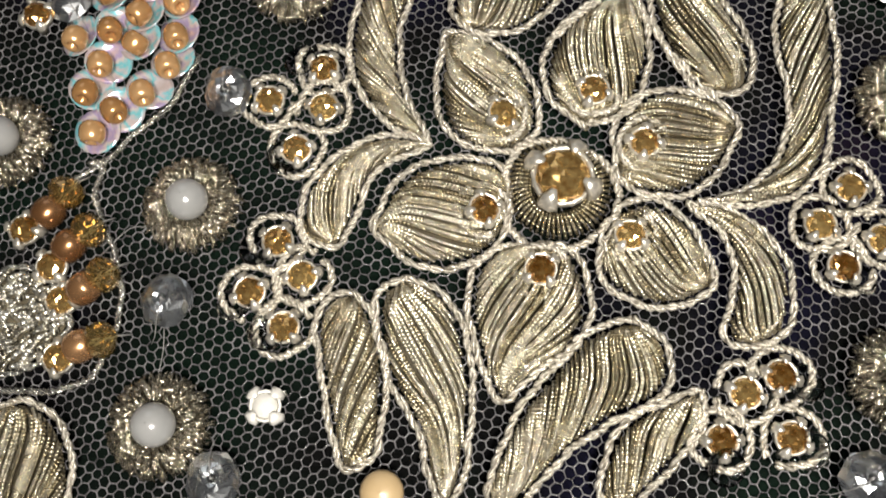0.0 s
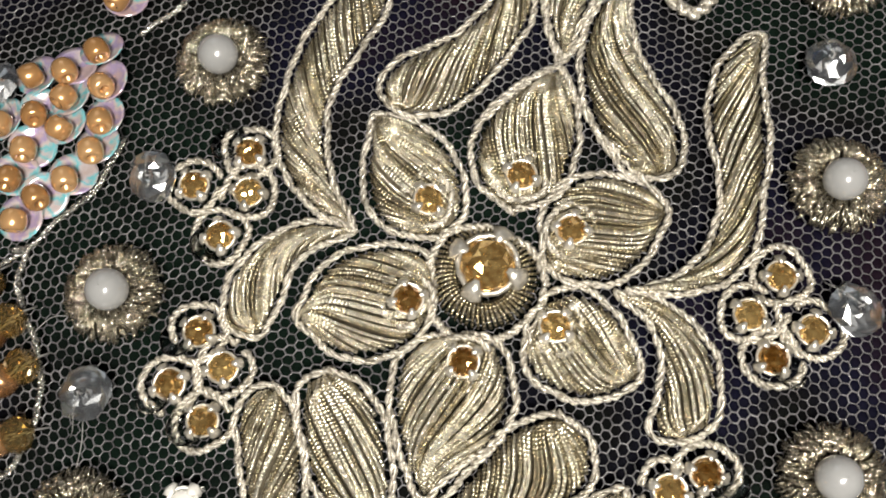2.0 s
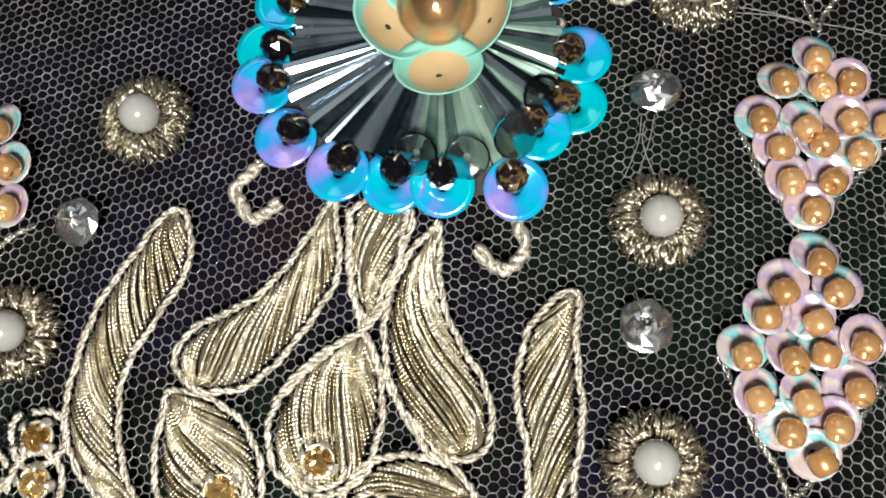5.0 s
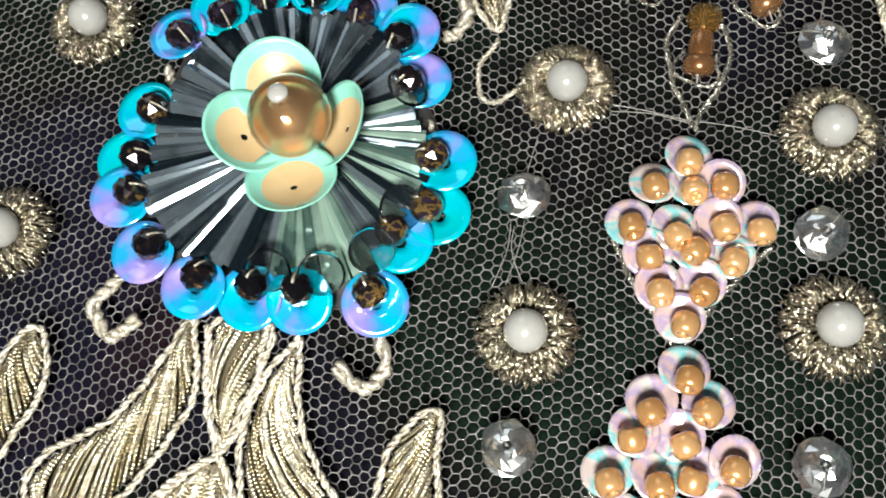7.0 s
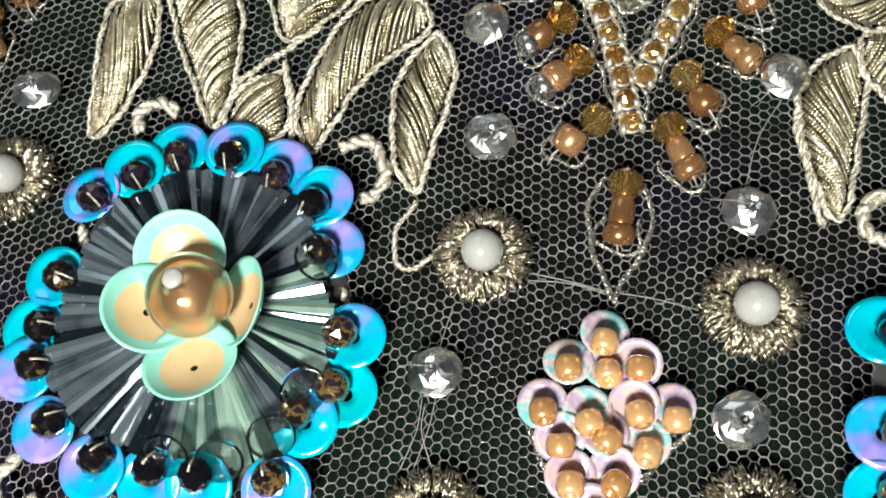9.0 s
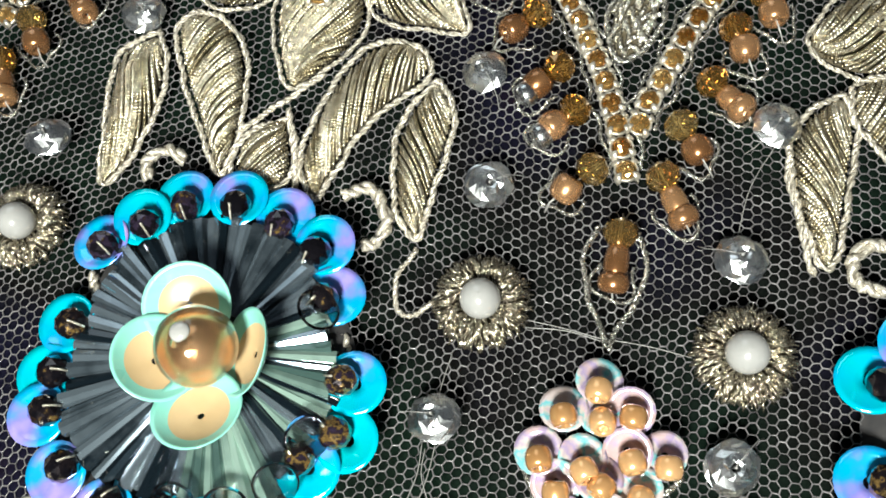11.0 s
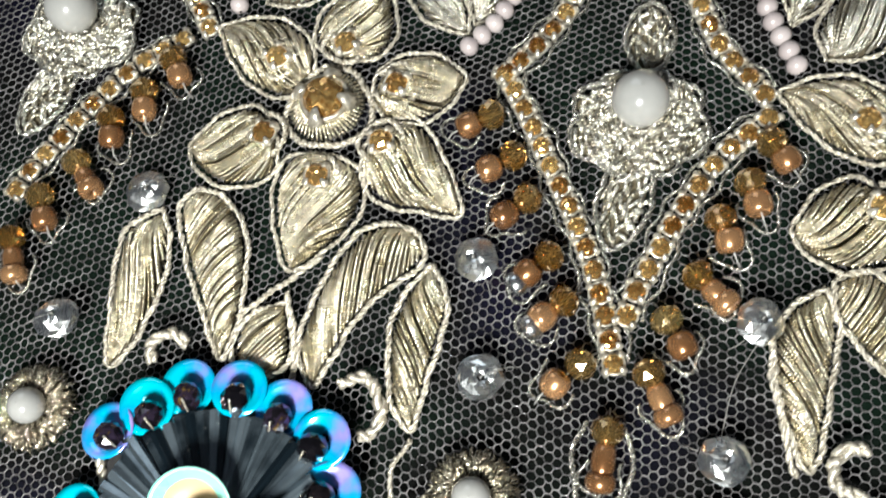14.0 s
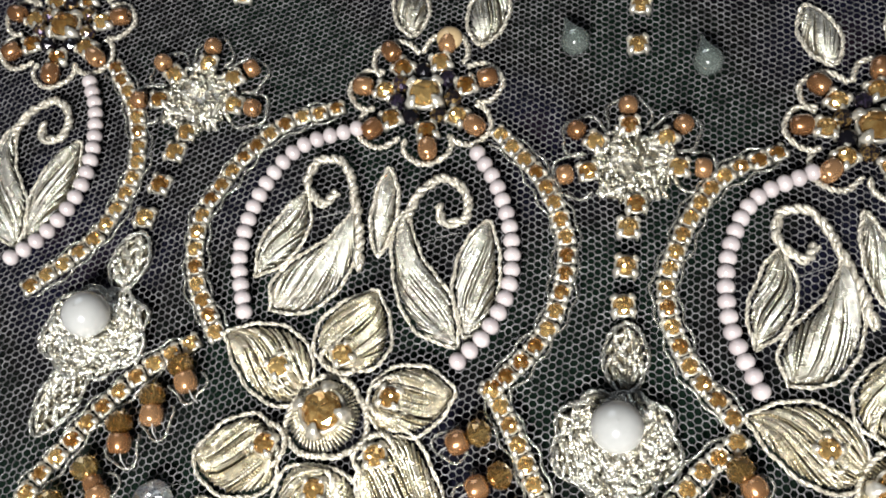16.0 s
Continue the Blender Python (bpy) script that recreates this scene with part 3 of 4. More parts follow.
def dangle(x0, y0, x1, y1, kind="round", clear=False):
    """A honey crystal and a copper bead threaded side by side, from crystal to bead end."""
    d = Vector((x1 - x0, y1 - y0, 0))
    ang = math.degrees(math.atan2(d.y, d.x))
    ob = thing("bead_pair", x0, y0, 0, "honey crystal and copper bead threaded on the net", "beads", "honey and copper bead pairs", ang)
    part("crystal", cut_ball(1.6, 0.88), HONEY, ob, "honey glass bead", False, at=pose(0, 0, 1.35 * MM, 0, 90 + rng.gauss(0, 6), 0))
    reach = d.length
    if kind == "tube":
        part("bugle_bead", bead_shape(1.12, reach * 0.9, 0.3), COPPER, ob, "copper tube bead", at=pose((1.2 + reach * 0.42) * MM, 0, 1.1 * MM, 0, 90, 0))
        part("end_bead", bead_shape(1.4, 1.8, 0.3), COPPER, ob, at=pose((1.3 + reach * 0.95) * MM, 0, 1.2 * MM, 0, 90 + rng.gauss(0, 10), 0))
    else:
        part("seed_bead", bead_shape(1.4, 2.4, 0.32), COPPER, ob, "copper bead", at=pose(reach * MM, 0, 1.25 * MM, 0, 90 + rng.gauss(0, 12), rng.gauss(0, 8)))
        if clear:
            part("end_bead", bead_shape(1.25, 1.6, 0.32), CRYSTAL, ob, at=pose((reach + 1.5) * MM, 0.2 * MM, 1.2 * MM, 0, 90, 0))
    part("thread", Shape().tube([(-2.2, 0, 0.2), (-1.2, 0, 1.2), (reach, 0, 1.3), (reach + 1.9, 0, 0.9), (reach + 2.6, 0.2, 0.1)], 0.09, 4), THREAD, ob)
    return ob


CUP = setting_shape(0.98, 4, 0.44).mesh("cup", METAL)
CHIP = stone_shape(0.94, 1.02).mesh("stone", AMBER, False)


def chain(*flat, pitch=2.25, size=1.0, label="cup chain of small amber rhinestones in silver cups", braid=True):
    pts = pairs(*flat)
    x, y = pts[0]
    line = spline([(a - x, b - y) for a, b in pts], pitch * size)
    ob = thing("rhinestone_chain", x, y, 0, label, "rhinestone chain", "rhinestone chains")
    for n, p in enumerate(line):
        q = line[min(n + 1, len(line) - 1)] - line[max(n - 1, 0)]
        m = pose(p[0] * MM, p[1] * MM, 0.15 * MM, rng.gauss(0, 5), rng.gauss(0, 5), math.degrees(math.atan2(q[1], q[0])) + rng.gauss(0, 4)) @ Matrix.Scale(size, 4)
        c = part("cup", CUP, None, ob, at=m)
        part("stone", CHIP, None, c, at=pose(0, 0, 0.12 * MM, 0, 0, rng.uniform(0, 45)))
    if braid:
        fine = spline([(a - x, b - y) for a, b in pts], 0.3)
        tan = np.gradient(fine, axis=0)
        tan /= np.linalg.norm(tan, axis=1, keepdims=True)
        side = np.c_[-tan[:, 1], tan[:, 0], 0 * tan[:, 0]]
        for s in (-1, 1):
            part("edge_braid", twist(Shape(), fine + side * 1.5 * s, 0.12, 0.13, 1.1, 0.3, wobble=0.22), BRAID, ob, "silver edge braid")
    return ob


def strand(*flat, r=1.06):
    pts = pairs(*flat)
    x, y = pts[0]
    line = spline([(a - x, b - y) for a, b in pts], r * 1.66)
    ob = thing("pearl_strand", x, y, 0, "curved strand of pale pink seed pearls", "pearl strand", "pearl strands")
    me = Shape().lathe(ball(r, 14, 9, 0.9, 0.2), 14).mesh("seed_pearl", PINKPEARL)
    for n, p in enumerate(line):
        q = line[min(n + 1, len(line) - 1)] - line[max(n - 1, 0)]
        part("seed_pearl", me, None, ob, at=pose(p[0] * MM, p[1] * MM, r * MM, 0, 90, math.degrees(math.atan2(q[1], q[0]))))
    return ob


def curl(label, *flat, r=0.38):
    return cord_line(label, *flat, r=r, off=r * 0.85, pitch=2.6, z=0.75, name="curl")


# ---- flower below the jewelled one ----
flower = thing("embroidered_flower", -30.20, -14.51, 0, "six-petalled antique gold coil flower edged with cream cord", "flower", "embroidered flowers")
wide_petal(flower, (-34.2, -15.5, -35.2, -12.8, -37.9, -12.1, -40.8, -12.4, -43.6, -14.0, -45.2, -17.0, -45.9, -18.8), (-34.2, -15.5, -34.7, -19.0, -36.5, -21.0, -39.3, -21.9, -41.9, -21.7, -44.1, -20.3, -45.9, -18.8), 12)
wide_petal(flower, (-34.0, -11.2, -37.2, -11.3, -40.0, -9.7, -41.0, -6.4, -40.9, -3.0, -40.6, -0.1), (-34.0, -11.2, -32.1, -9.0, -32.4, -5.6, -34.1, -2.8, -37.1, -0.9, -40.6, -0.1), -52)
wide_petal(flower, (-28.0, -8.8, -30.7, -7.0, -31.8, -4.7, -31.5, -1.7, -29.5, 1.6, -26.7, 3.7, -24.4, 4.8), (-28.0, -8.8, -24.4, -7.3, -23.0, -4.3, -22.5, -1.4, -23.1, 2.0, -24.4, 4.8), 78)
wide_petal(flower, (-25.5, -12.9, -25.5, -8.7, -23.5, -5.8, -20.7, -5.1, -17.9, -5.6, -16.1, -6.7, -14.9, -8.1), (-25.5, -12.9, -24.1, -14.4, -20.5, -14.8, -17.8, -13.5, -16.0, -11.1, -14.9, -8.1), 24)
wide_petal(flower, (-26.1, -18.6, -24.9, -15.8, -22.1, -15.2, -19.6, -16.8, -18.0, -19.2, -17.2, -22.4), (-26.1, -18.6, -26.8, -21.1, -25.6, -23.1, -23.1, -24.3, -20.3, -24.2, -17.2, -22.4), -32)
wide_petal(flower, (-32.1, -19.6, -35.2, -20.0, -37.0, -22.0, -37.4, -24.9, -36.7, -28.1, -35.4, -31.2, -34.2, -32.8), (-32.1, -19.6, -29.1, -19.7, -27.7, -22.1, -27.4, -25.3, -28.9, -28.2, -31.6, -30.1, -34.2, -32.8), 74)
s = Shape()
for k in range(54):
    a = 2 * math.pi * k / 54
    s.tube([((2.2 + 2.2 * u) * math.cos(a + 0.1 * u), (2.2 + 2.2 * u) * math.sin(a + 0.1 * u), 0.25 + 0.9 * math.sin(math.pi * (0.2 + 0.75 * u))) for u in (0, 0.3, 0.6, 1.0)], 0.16, 5)
part("coil_ring", s, COIL, flower)["kind"] = "stuff"
put("large", -29.98, -13.75, 0.5, 20)
loop_cord(-30.28, -15.11, 4.9, 0, 358, thick=0.22)
for x, y in pairs(-36.49, -16.88, -35.33, -8.26, -27.51, -5.79, -23.17, -10.43, -24.31, -18.66, -31.55, -21.78):
    put("small", x, y, 0.9, rng.uniform(0, 90), rng.gauss(0, 6), rng.gauss(0, 6))
    loop_cord(x, y, 2.2, rng.uniform(0, 360), 300, thick=0.18).location.z = 0.0006

frond((-41.3, -10.7, -45.0, -9.4, -48.1, -5.7, -49.0, -1.8, -48.5, 2.8, -46.8, 7.8, -43.8, 12.8, -41.5, 15.9), (-41.3, -10.7, -43.6, -6.5, -44.5, -2.6, -44.2, 1.4, -41.7, 6.7, -39.9, 9.9, -40.0, 13.7, -41.5, 15.9), 106)
frond((-41.1, -11.0, -44.8, -10.3, -48.6, -11.8, -51.3, -15.0, -51.9, -18.3, -51.3, -20.0, -48.6, -20.7), (-41.1, -11.0, -43.2, -12.1, -45.8, -13.8, -46.8, -16.3, -47.6, -18.9, -48.6, -20.7), 58)
frond((-46.9, -24.2, -48.9, -25.0, -49.7, -27.4, -48.8, -31.9, -47.5, -36.3, -46.4, -38.8), (-46.9, -24.2, -45.1, -26.2, -43.8, -29.9, -43.7, -33.9, -44.2, -37.5, -46.4, -38.8), 68)
frond((-42.8, -22.8, -44.8, -24.3, -44.5, -28.1, -43.3, -31.7, -40.8, -35.1, -39.7, -39.0, -38.4, -41.4), (-42.8, -22.8, -40.1, -23.6, -37.9, -26.3, -36.6, -31.3, -36.8, -35.8, -37.2, -39.2, -38.4, -41.4), -60)
frond((-24.0, -25.4, -27.6, -26.7, -29.8, -29.1, -32.4, -32.4, -34.1, -36.0, -35.2, -39.5, -33.9, -41.6), (-24.0, -25.4, -21.7, -26.9, -20.8, -29.1, -21.7, -31.6, -25.3, -33.5, -28.8, -36.2, -31.3, -38.9, -33.9, -41.6), 80)
frond((-18.6, -30.8, -20.8, -31.6, -24.4, -33.5, -25.8, -36.0, -26.5, -39.1, -25.2, -40.9), (-18.6, -30.8, -18.2, -33.4, -20.2, -36.1, -22.0, -38.0, -23.5, -39.7, -25.2, -40.9), 80)
frond((-19.6, -15.4, -17.2, -17.2, -15.9, -19.6, -16.0, -23.4, -16.7, -25.7, -15.9, -27.1, -13.9, -27.1), (-19.6, -15.4, -16.1, -15.7, -13.3, -17.5, -11.4, -20.3, -11.1, -23.6, -11.6, -25.9, -13.9, -27.1), -62)
frond((-18.6, -15.1, -15.5, -14.3, -12.4, -11.9, -11.0, -8.2, -11.0, -4.0, -11.7, -0.1, -11.4, 3.4, -10.0, 6.4, -6.5, 9.1), (-18.6, -15.1, -14.2, -15.3, -10.2, -14.1, -7.9, -10.8, -7.2, -7.1, -6.5, -2.4, -6.8, 3.0, -6.7, 6.5, -6.5, 9.1), 68)
frond((-27.5, 16.7, -29.4, 13.5, -31.2, 10.4, -34.0, 7.5, -37.8, 5.5, -39.8, 3.7, -40.1, 1.7, -38.8, -0.2), (-27.5, 16.7, -26.8, 10.4, -28.5, 6.3, -30.3, 3.6, -33.0, 0.8, -35.8, -0.4, -38.8, -0.2), 74)
frond((-18.3, 14.4, -21.1, 11.0, -22.6, 6.9, -22.4, 2.5, -21.2, -1.3, -18.5, -5.0, -15.7, -5.4), (-18.3, 14.4, -18.2, 9.5, -16.9, 5.0, -14.4, 0.7, -13.7, -1.2, -13.9, -4.2, -15.7, -5.4), -62)
frond((-23.5, 16.7, -25.8, 15.5, -26.1, 12.0, -25.4, 8.4, -24.1, 5.2), (-23.5, 16.7, -20.8, 15.4, -21.4, 12.0, -23.0, 7.9, -24.1, 5.2), 78)
cord_line("cream cord stem between leaves", -21.08, 15.55, -22.88, 6.71, -27.44, 3.01, -31.42, -1.14)
cord_line("cream cord stem between leaves", -26.28, 15.48, -25.21, 7.17, -22.11, 0.30, -17.09, -5.82)
curl("curled cream cord under the jewelled flower", -11.77, 14.88, -11.21, 11.76, -12.75, 10.09, -15.26, 11.95)
curl("curled cream cord under the jewelled flower", -34.06, 19.63, -36.18, 17.09, -34.58, 14.52, -32.16, 15.95)

# clusters of rhinestones in cord loops
for x, y in pairs(-51.08, -4.37, -55.60, -7.60, -50.75, -8.04, -52.78, -12.04, -53.56, -20.26, -55.46, -24.69, -51.23, -23.15, -52.35, -27.50):
    put("small", x, y, 0.15, rng.uniform(0, 90))
    loop_cord(x, y, 2.35, rng.uniform(0, 360), 340)
for x, y in pairs(-6.09, -13.45, -8.68, -16.74, -6.96, -20.24, -3.69, -17.81, -12.34, -29.42, -15.14, -30.90, -17.06, -34.70, -11.65, -34.19):
    put("small", x, y, 0.15, rng.uniform(0, 90))
    loop_cord(x, y, 2.35, rng.uniform(0, 360), 340)

GREYGLASS = mat("grey_glass", (0.78, 0.80, 0.81), (0.92, 0.93, 0.94), 0.04, 0.0, 300, glass=1.0, ior=1.35, rough_var=0.02)


def make_glass_sequin():
    ob = part("glass_sequin", sequin_shape(1.55, 0.35, 0.5), GREYGLASS)
    return tagged(ob, "smoky transparent cup sequin beside a rhinestone", "sequin", "smoky sequins")


MASTERS["glass_sequin"] = (make_glass_sequin(), False)
for x, y in pairs(-52.97, -3.90, -53.82, -12.91, -55.14, -21.06, -56.49, -25.92, -53.68, -28.13, -5.99, -21.36, -10.61, -30.00, -16.89, -36.61, -10.40, -34.98):
    put("glass_sequin", x, y, 0.4, 0, rng.gauss(0, 12), rng.gauss(0, 12))

# beaded motif at the side
leaf(-70.22, -27.55, -80.10, -28.51, 9.0, 0, 30, label="silvery bullion leaf edged with silver braid", material=SILVER, cord=BRAID, chop=1.4)
for x0, y0, x1, y1 in ((-69.46, -20.25, -70.99, -21.66), (-67.68, -23.98, -69.17, -25.21), (-67.09, -29.41, -68.74, -30.00), (-71.93, -17.01, -73.21, -18.83)):
    dangle(x0, y0, x1, y1)
for x, y in pairs(-75.32, -20.27, -72.45, -23.34, -71.17, -26.17, -70.62, -30.93, -78.12, 4.64, -77.62, -0.15):
    put("small", x, y, 0.15, rng.uniform(0, 90))
cord_line("silver braid round a beaded motif", -69.55, -13.94, -72.14, -15.75, -73.10, -17.42, r=0.17, off=0.20, pitch=1.1, z=0.4, material=BRAID, name="braid")
cord_line("silver braid round a beaded motif", -69.55, -13.94, -69.68, -17.26, -67.24, -22.12, -66.17, -27.35, -67.62, -32.06, -71.11, -33.61, -76.21, -33.88, r=0.17, off=0.20, pitch=1.1, z=0.4, material=BRAID, name="braid")
leaf(-74.41, -34.78, -70.33, -47.41, 8.0, 0.6, 75, 0.42)


def make_empty_cup():
    ob = thing("empty_setting", 0, 0, 0, "empty square silver setting that lost its stone", "setting")
    part("cup", setting_shape(1.15, 4, 0.6), GLARED_SILVER, ob)
    part("plate", Shape().lathe([(0.05, 0.9), (0.9, 0.88), (1.0, 0.6), (1.0, 0.1)], 12), GLARED_SILVER, ob)
    return ob


MASTERS["empty"] = (make_empty_cup(), False)
put("empty", -53.20, -33.93, 0.1, 2)
gold = part("gold_bead", Shape().lathe(ball(1.75, 18, 11, 0.7), 18), SAND, at=pose(0, 0, 0))
tagged(gold, "pale gold bead sewn on the tulle", "bead")
gold.matrix_basis = pose(*(v * MM for v in (-43.29, -40.08, 1.2)))

# ---- pearl rosettes and crystals on the net ----
for x, y in pairs(-61.31, -17.33, -54.56, 4.24, 0.15, 14.57, -0.98, -5.30, 3.95, 36.28, 25.64, 31.52, 24.26, 14.93, -61.61, -35.95, -78.50, -12.37, -45.13, 23.82, -39.71, 44.28, -2.77, -29.29):
    put("rosette", x, y, 0, rng.uniform(0, 360))
for x, y in pairs(-59.02, -6.76, -62.19, -25.93, -56.62, -39.89, -74.35, 0.87, -1.15, 5.49, -49.59, 14.17, 0.20, 26.08, 23.94, 22.58, 4.52, 47.14, 25.79, 39.64, 29.71, 51.89, -38.65, 53.03, 4.28, 58.28, -30.54, 66.61, 22.02, 4.09, -0.51, -16.06, -6.24, -37.08):
    put("crystal", x, y, 0, rng.uniform(0, 360), rng.gauss(0, 7), rng.gauss(0, 7))

def fine_thread(*flat):
    pts = pairs(*flat)
    x, y = pts[0]
    ob = part("sewing_thread", Shape().tube(spline([(a - x, b - y, 0.25) for a, b in pts], 0.6), 0.042, 4), THREAD, at=pose(x * MM, y * MM, 0))
    return tagged(ob, "fine clear sewing thread lying across the tulle", "thread", "sewing threads")


fine_thread(7.74, 34.77, 10.75, 34.05, 14.15, 33.05)
fine_thread(7.74, 34.09, 11.20, 33.76, 14.37, 32.76)
fine_thread(14.38, 33.05, 17.96, 32.39, 21.46, 31.42)
fine_thread(1.44, 31.82, 0.56, 28.97, 0.14, 27.10)
fine_thread(0.20, 24.34, -0.41, 21.65, -1.66, 18.15)
fine_thread(-0.94, 24.34, -1.32, 21.65, -2.57, 18.57)
fine_thread(29.84, 50.36, 27.38, 46.44, 25.93, 41.82)
fine_thread(-0.68, 23.82, -0.93, 21.62, -0.04, 18.73)
fine_thread(-62.37, -27.86, -62.18, -29.94, -62.40, -32.70)
fine_thread(-64.46, -19.53, -66.39, -19.62, -68.27, -21.68)

# ---- sequin diamonds ----
sequin_motif(pairs(13.71, 29.20, 10.83, 26.90, 13.74, 26.64, 16.25, 26.99, 8.80, 23.63, 12.16, 23.03, 15.87, 23.68, 18.72, 23.27, 10.05, 21.17, 13.39, 21.39, 16.56, 20.60, 10.71, 18.26, 14.13, 18.57, 12.32, 15.72),
             pairs(7.12, 23.64, 8.79, 19.20, 11.43, 14.33, 12.14, 12.90, 13.47, 14.97, 16.21, 17.93, 20.03, 21.81))
sequin_motif(pairs(12.26, 11.40, 9.80, 9.16, 13.97, 8.72, 8.27, 6.71, 11.66, 6.51, 6.18, 3.66, 9.63, 3.39, 12.58, 3.91, 15.55, 4.66, 6.96, 0.31, 10.51, 0.15, 14.33, 0.91, 9.02, -2.16, 12.87, -1.86, 11.27, -4.36),
             pairs(4.44, 3.30, 6.42, -1.31, 8.74, -6.19, 9.49, -7.92, 11.35, -6.13, 14.22, -2.95, 17.22, 1.20))
sequin_motif(pairs(10.83, -10.04, 8.98, -12.00, 12.43, -12.32, 7.14, -14.15, 10.30, -14.26, 5.20, -16.81, 8.42, -16.99, 11.17, -16.49, 13.93, -15.79, 5.95, -19.70, 9.26, -19.78, 12.81, -19.05, 7.88, -21.80, 11.46, -21.47, 9.98, -23.67),
             pairs(8.07, -9.69, 6.60, -12.70, 4.67, -16.50))
sequin_motif(pairs(-65.32, 4.55, -67.57, 2.77, -64.12, 1.50, -70.65, 1.81, -67.41, -0.02, -69.88, -1.38, -72.80, -2.43, -67.48, -2.60, -64.00, -1.91, -70.26, -4.77, -64.30, -4.52, -71.19, -7.48, -66.17, -7.26, -68.39, -9.19, -70.05, -11.34),
             pairs(-62.43, -3.37, -64.27, -8.23, -66.91, -10.69, -68.98, -13.34, -70.82, -14.19))
sequin_motif(pairs(-61.91, 24.92, -57.61, 22.92, -61.34, 21.07, -56.31, 19.25, -58.61, 18.67, -62.71, 17.78, -59.22, 15.61, -55.95, 15.38, -63.07, 15.01, -59.37, 12.99, -63.89, 12.54, -61.31, 12.04, -64.08, 9.85),
             pairs(-54.07, 14.04, -56.65, 12.11, -59.36, 9.40, -62.54, 6.72))


GLASS_DISC = sequin_shape(1.9, 0.35, 0.35).mesh("glass_disc", GREYGLASS)


# ---- jewelled flower ----
def jewelled_flower(cx, cy, rim):
    ob = thing("jewelled_flower", cx, cy, 0, "raised dark crystal flower with turquoise sequins and amber bead", "jewelled flower", "jewelled flowers")
    polar = sorted((math.atan2(y - cy, x - cx), math.hypot(x - cx, y - cy)) for x, y in rim)
    ang, rad = [a for a, _ in polar], [r for _, r in polar]

    def reach(a):
        return np.interp(a, [ang[-1] - 2 * math.pi] + ang + [ang[0] + 2 * math.pi], [rad[-1]] + rad + [rad[0]])

    base = Shape()
    n = 48
    outline = [(reach(-math.pi + 2 * math.pi * k / n) * 0.98, -math.pi + 2 * math.pi * k / n) for k in range(n)]
    base.add([(r * math.cos(a), r * math.sin(a), 0.1) for r, a in outline] + [(0.9 * r * math.cos(a), 0.9 * r * math.sin(a), 1.2) for r, a in outline] + [(0, 0, 1.6)],
             [(k, (k + 1) % n, n + (k + 1) % n, n + k) for k in range(n)] + [(n + k, n + (k + 1) % n, 2 * n) for k in range(n)])
    part("backing", base, DARKFELT, ob, "dark felt backing")
    for k, (x, y) in enumerate(rim):
        a = math.atan2(y - cy, x - cx)
        lean = 4 + rng.gauss(0, 5)
        m = Matrix.Translation(((x - cx) * MM, (y - cy) * MM, (1.75 + 0.25 * (k % 2)) * MM)) @ Matrix.Rotation(a, 4, "Z") @ Matrix.Rotation(radians(lean), 4, "Y")
        part("sequin", TEAL_SEQUIN, None, ob, at=m @ pose(0, 0, 0, 0, 0, rng.uniform(0, 360)))
        part("faceted_bead", SMOKE_BEAD, None, ob, at=m @ pose(-1.0 * MM, 0, 1.25 * MM, rng.uniform(0, 360), rng.uniform(0, 360), rng.uniform(0, 360)))
        part("stitch", Shape().tube([(-2.5, 0.1, 1.5), (-2.0, 0, 2.3), (-1.5, 0, 2.75)], 0.11, 5), CORD, ob, at=m)
    count = 70
    for k in range(count):
        a = -math.pi + 2 * math.pi * (k + rng.uniform(-0.15, 0.15)) / count
        r1 = reach(a) * rng.uniform(0.83, 0.89)
        r0 = 3.6
        w0, w1, h = 0.26, 0.70, 0.7
        roll = rng.gauss(0, 0.42)
        z0, z1 = 3.7 + rng.uniform(-0.4, 0.4), 2.5 + rng.uniform(-0.4, 0.6)
        d, e = np.array([math.cos(a), math.sin(a), 0]), np.array([-math.sin(a), math.cos(a), 0])
        tip = rng.uniform(-0.25, 0.25)
        verts = []
        for r, w, z in ((r0, w0, z0), (r1, w1, z1)):
            c = d * r + (0, 0, z)
            flat, up = e, np.array([0, 0, 1.0])
            e2 = flat * math.cos(roll) + up * math.sin(roll)
            u2 = (up * math.cos(roll) - flat * math.sin(roll)) * h
            verts += [c - e2 * w - u2, c + e2 * w - u2, c + e2 * w, c + e2 * (w * 0.45 + tip * 0.3) + u2 * 0.55, c - e2 * (w * 0.45 - tip * 0.3) + u2 * 0.55, c - e2 * w]
        faces = [(i, (i + 1) % 6, 6 + (i + 1) % 6, 6 + i) for i in range(6)] + [(5, 4, 3, 2, 1, 0), (6, 7, 8, 9, 10, 11)]
        deg = math.degrees(a)
        green = -100 < deg < 25 and rng.random() < 0.6
        part("baguette_crystal", Shape().add(verts, faces), SEAGREEN if green else SLATE, ob, smooth=False)
    for deg, far, lean in ((114, 4.3, -18), (191, 4.4, -32), (-88, 5.4, -24), (-4, 4.4, -44)):
        a = radians(deg)
        cup = Shape()
        r = 3.75
        cup.lathe([(0.3, 0.0), (r * 0.4, 0.12), (r * 0.70, 0.45), (r * 0.71, 0.46), (r * 0.92, 0.95), (r, 1.25), (r, 1.35), (r * 0.9, 1.1), (r * 0.68, 0.62), (r * 0.4, 0.25), (0.3, 0.12)], 32, slots=[0, 0, 1, 1, 1, 1, 1, 1, 0, 0])
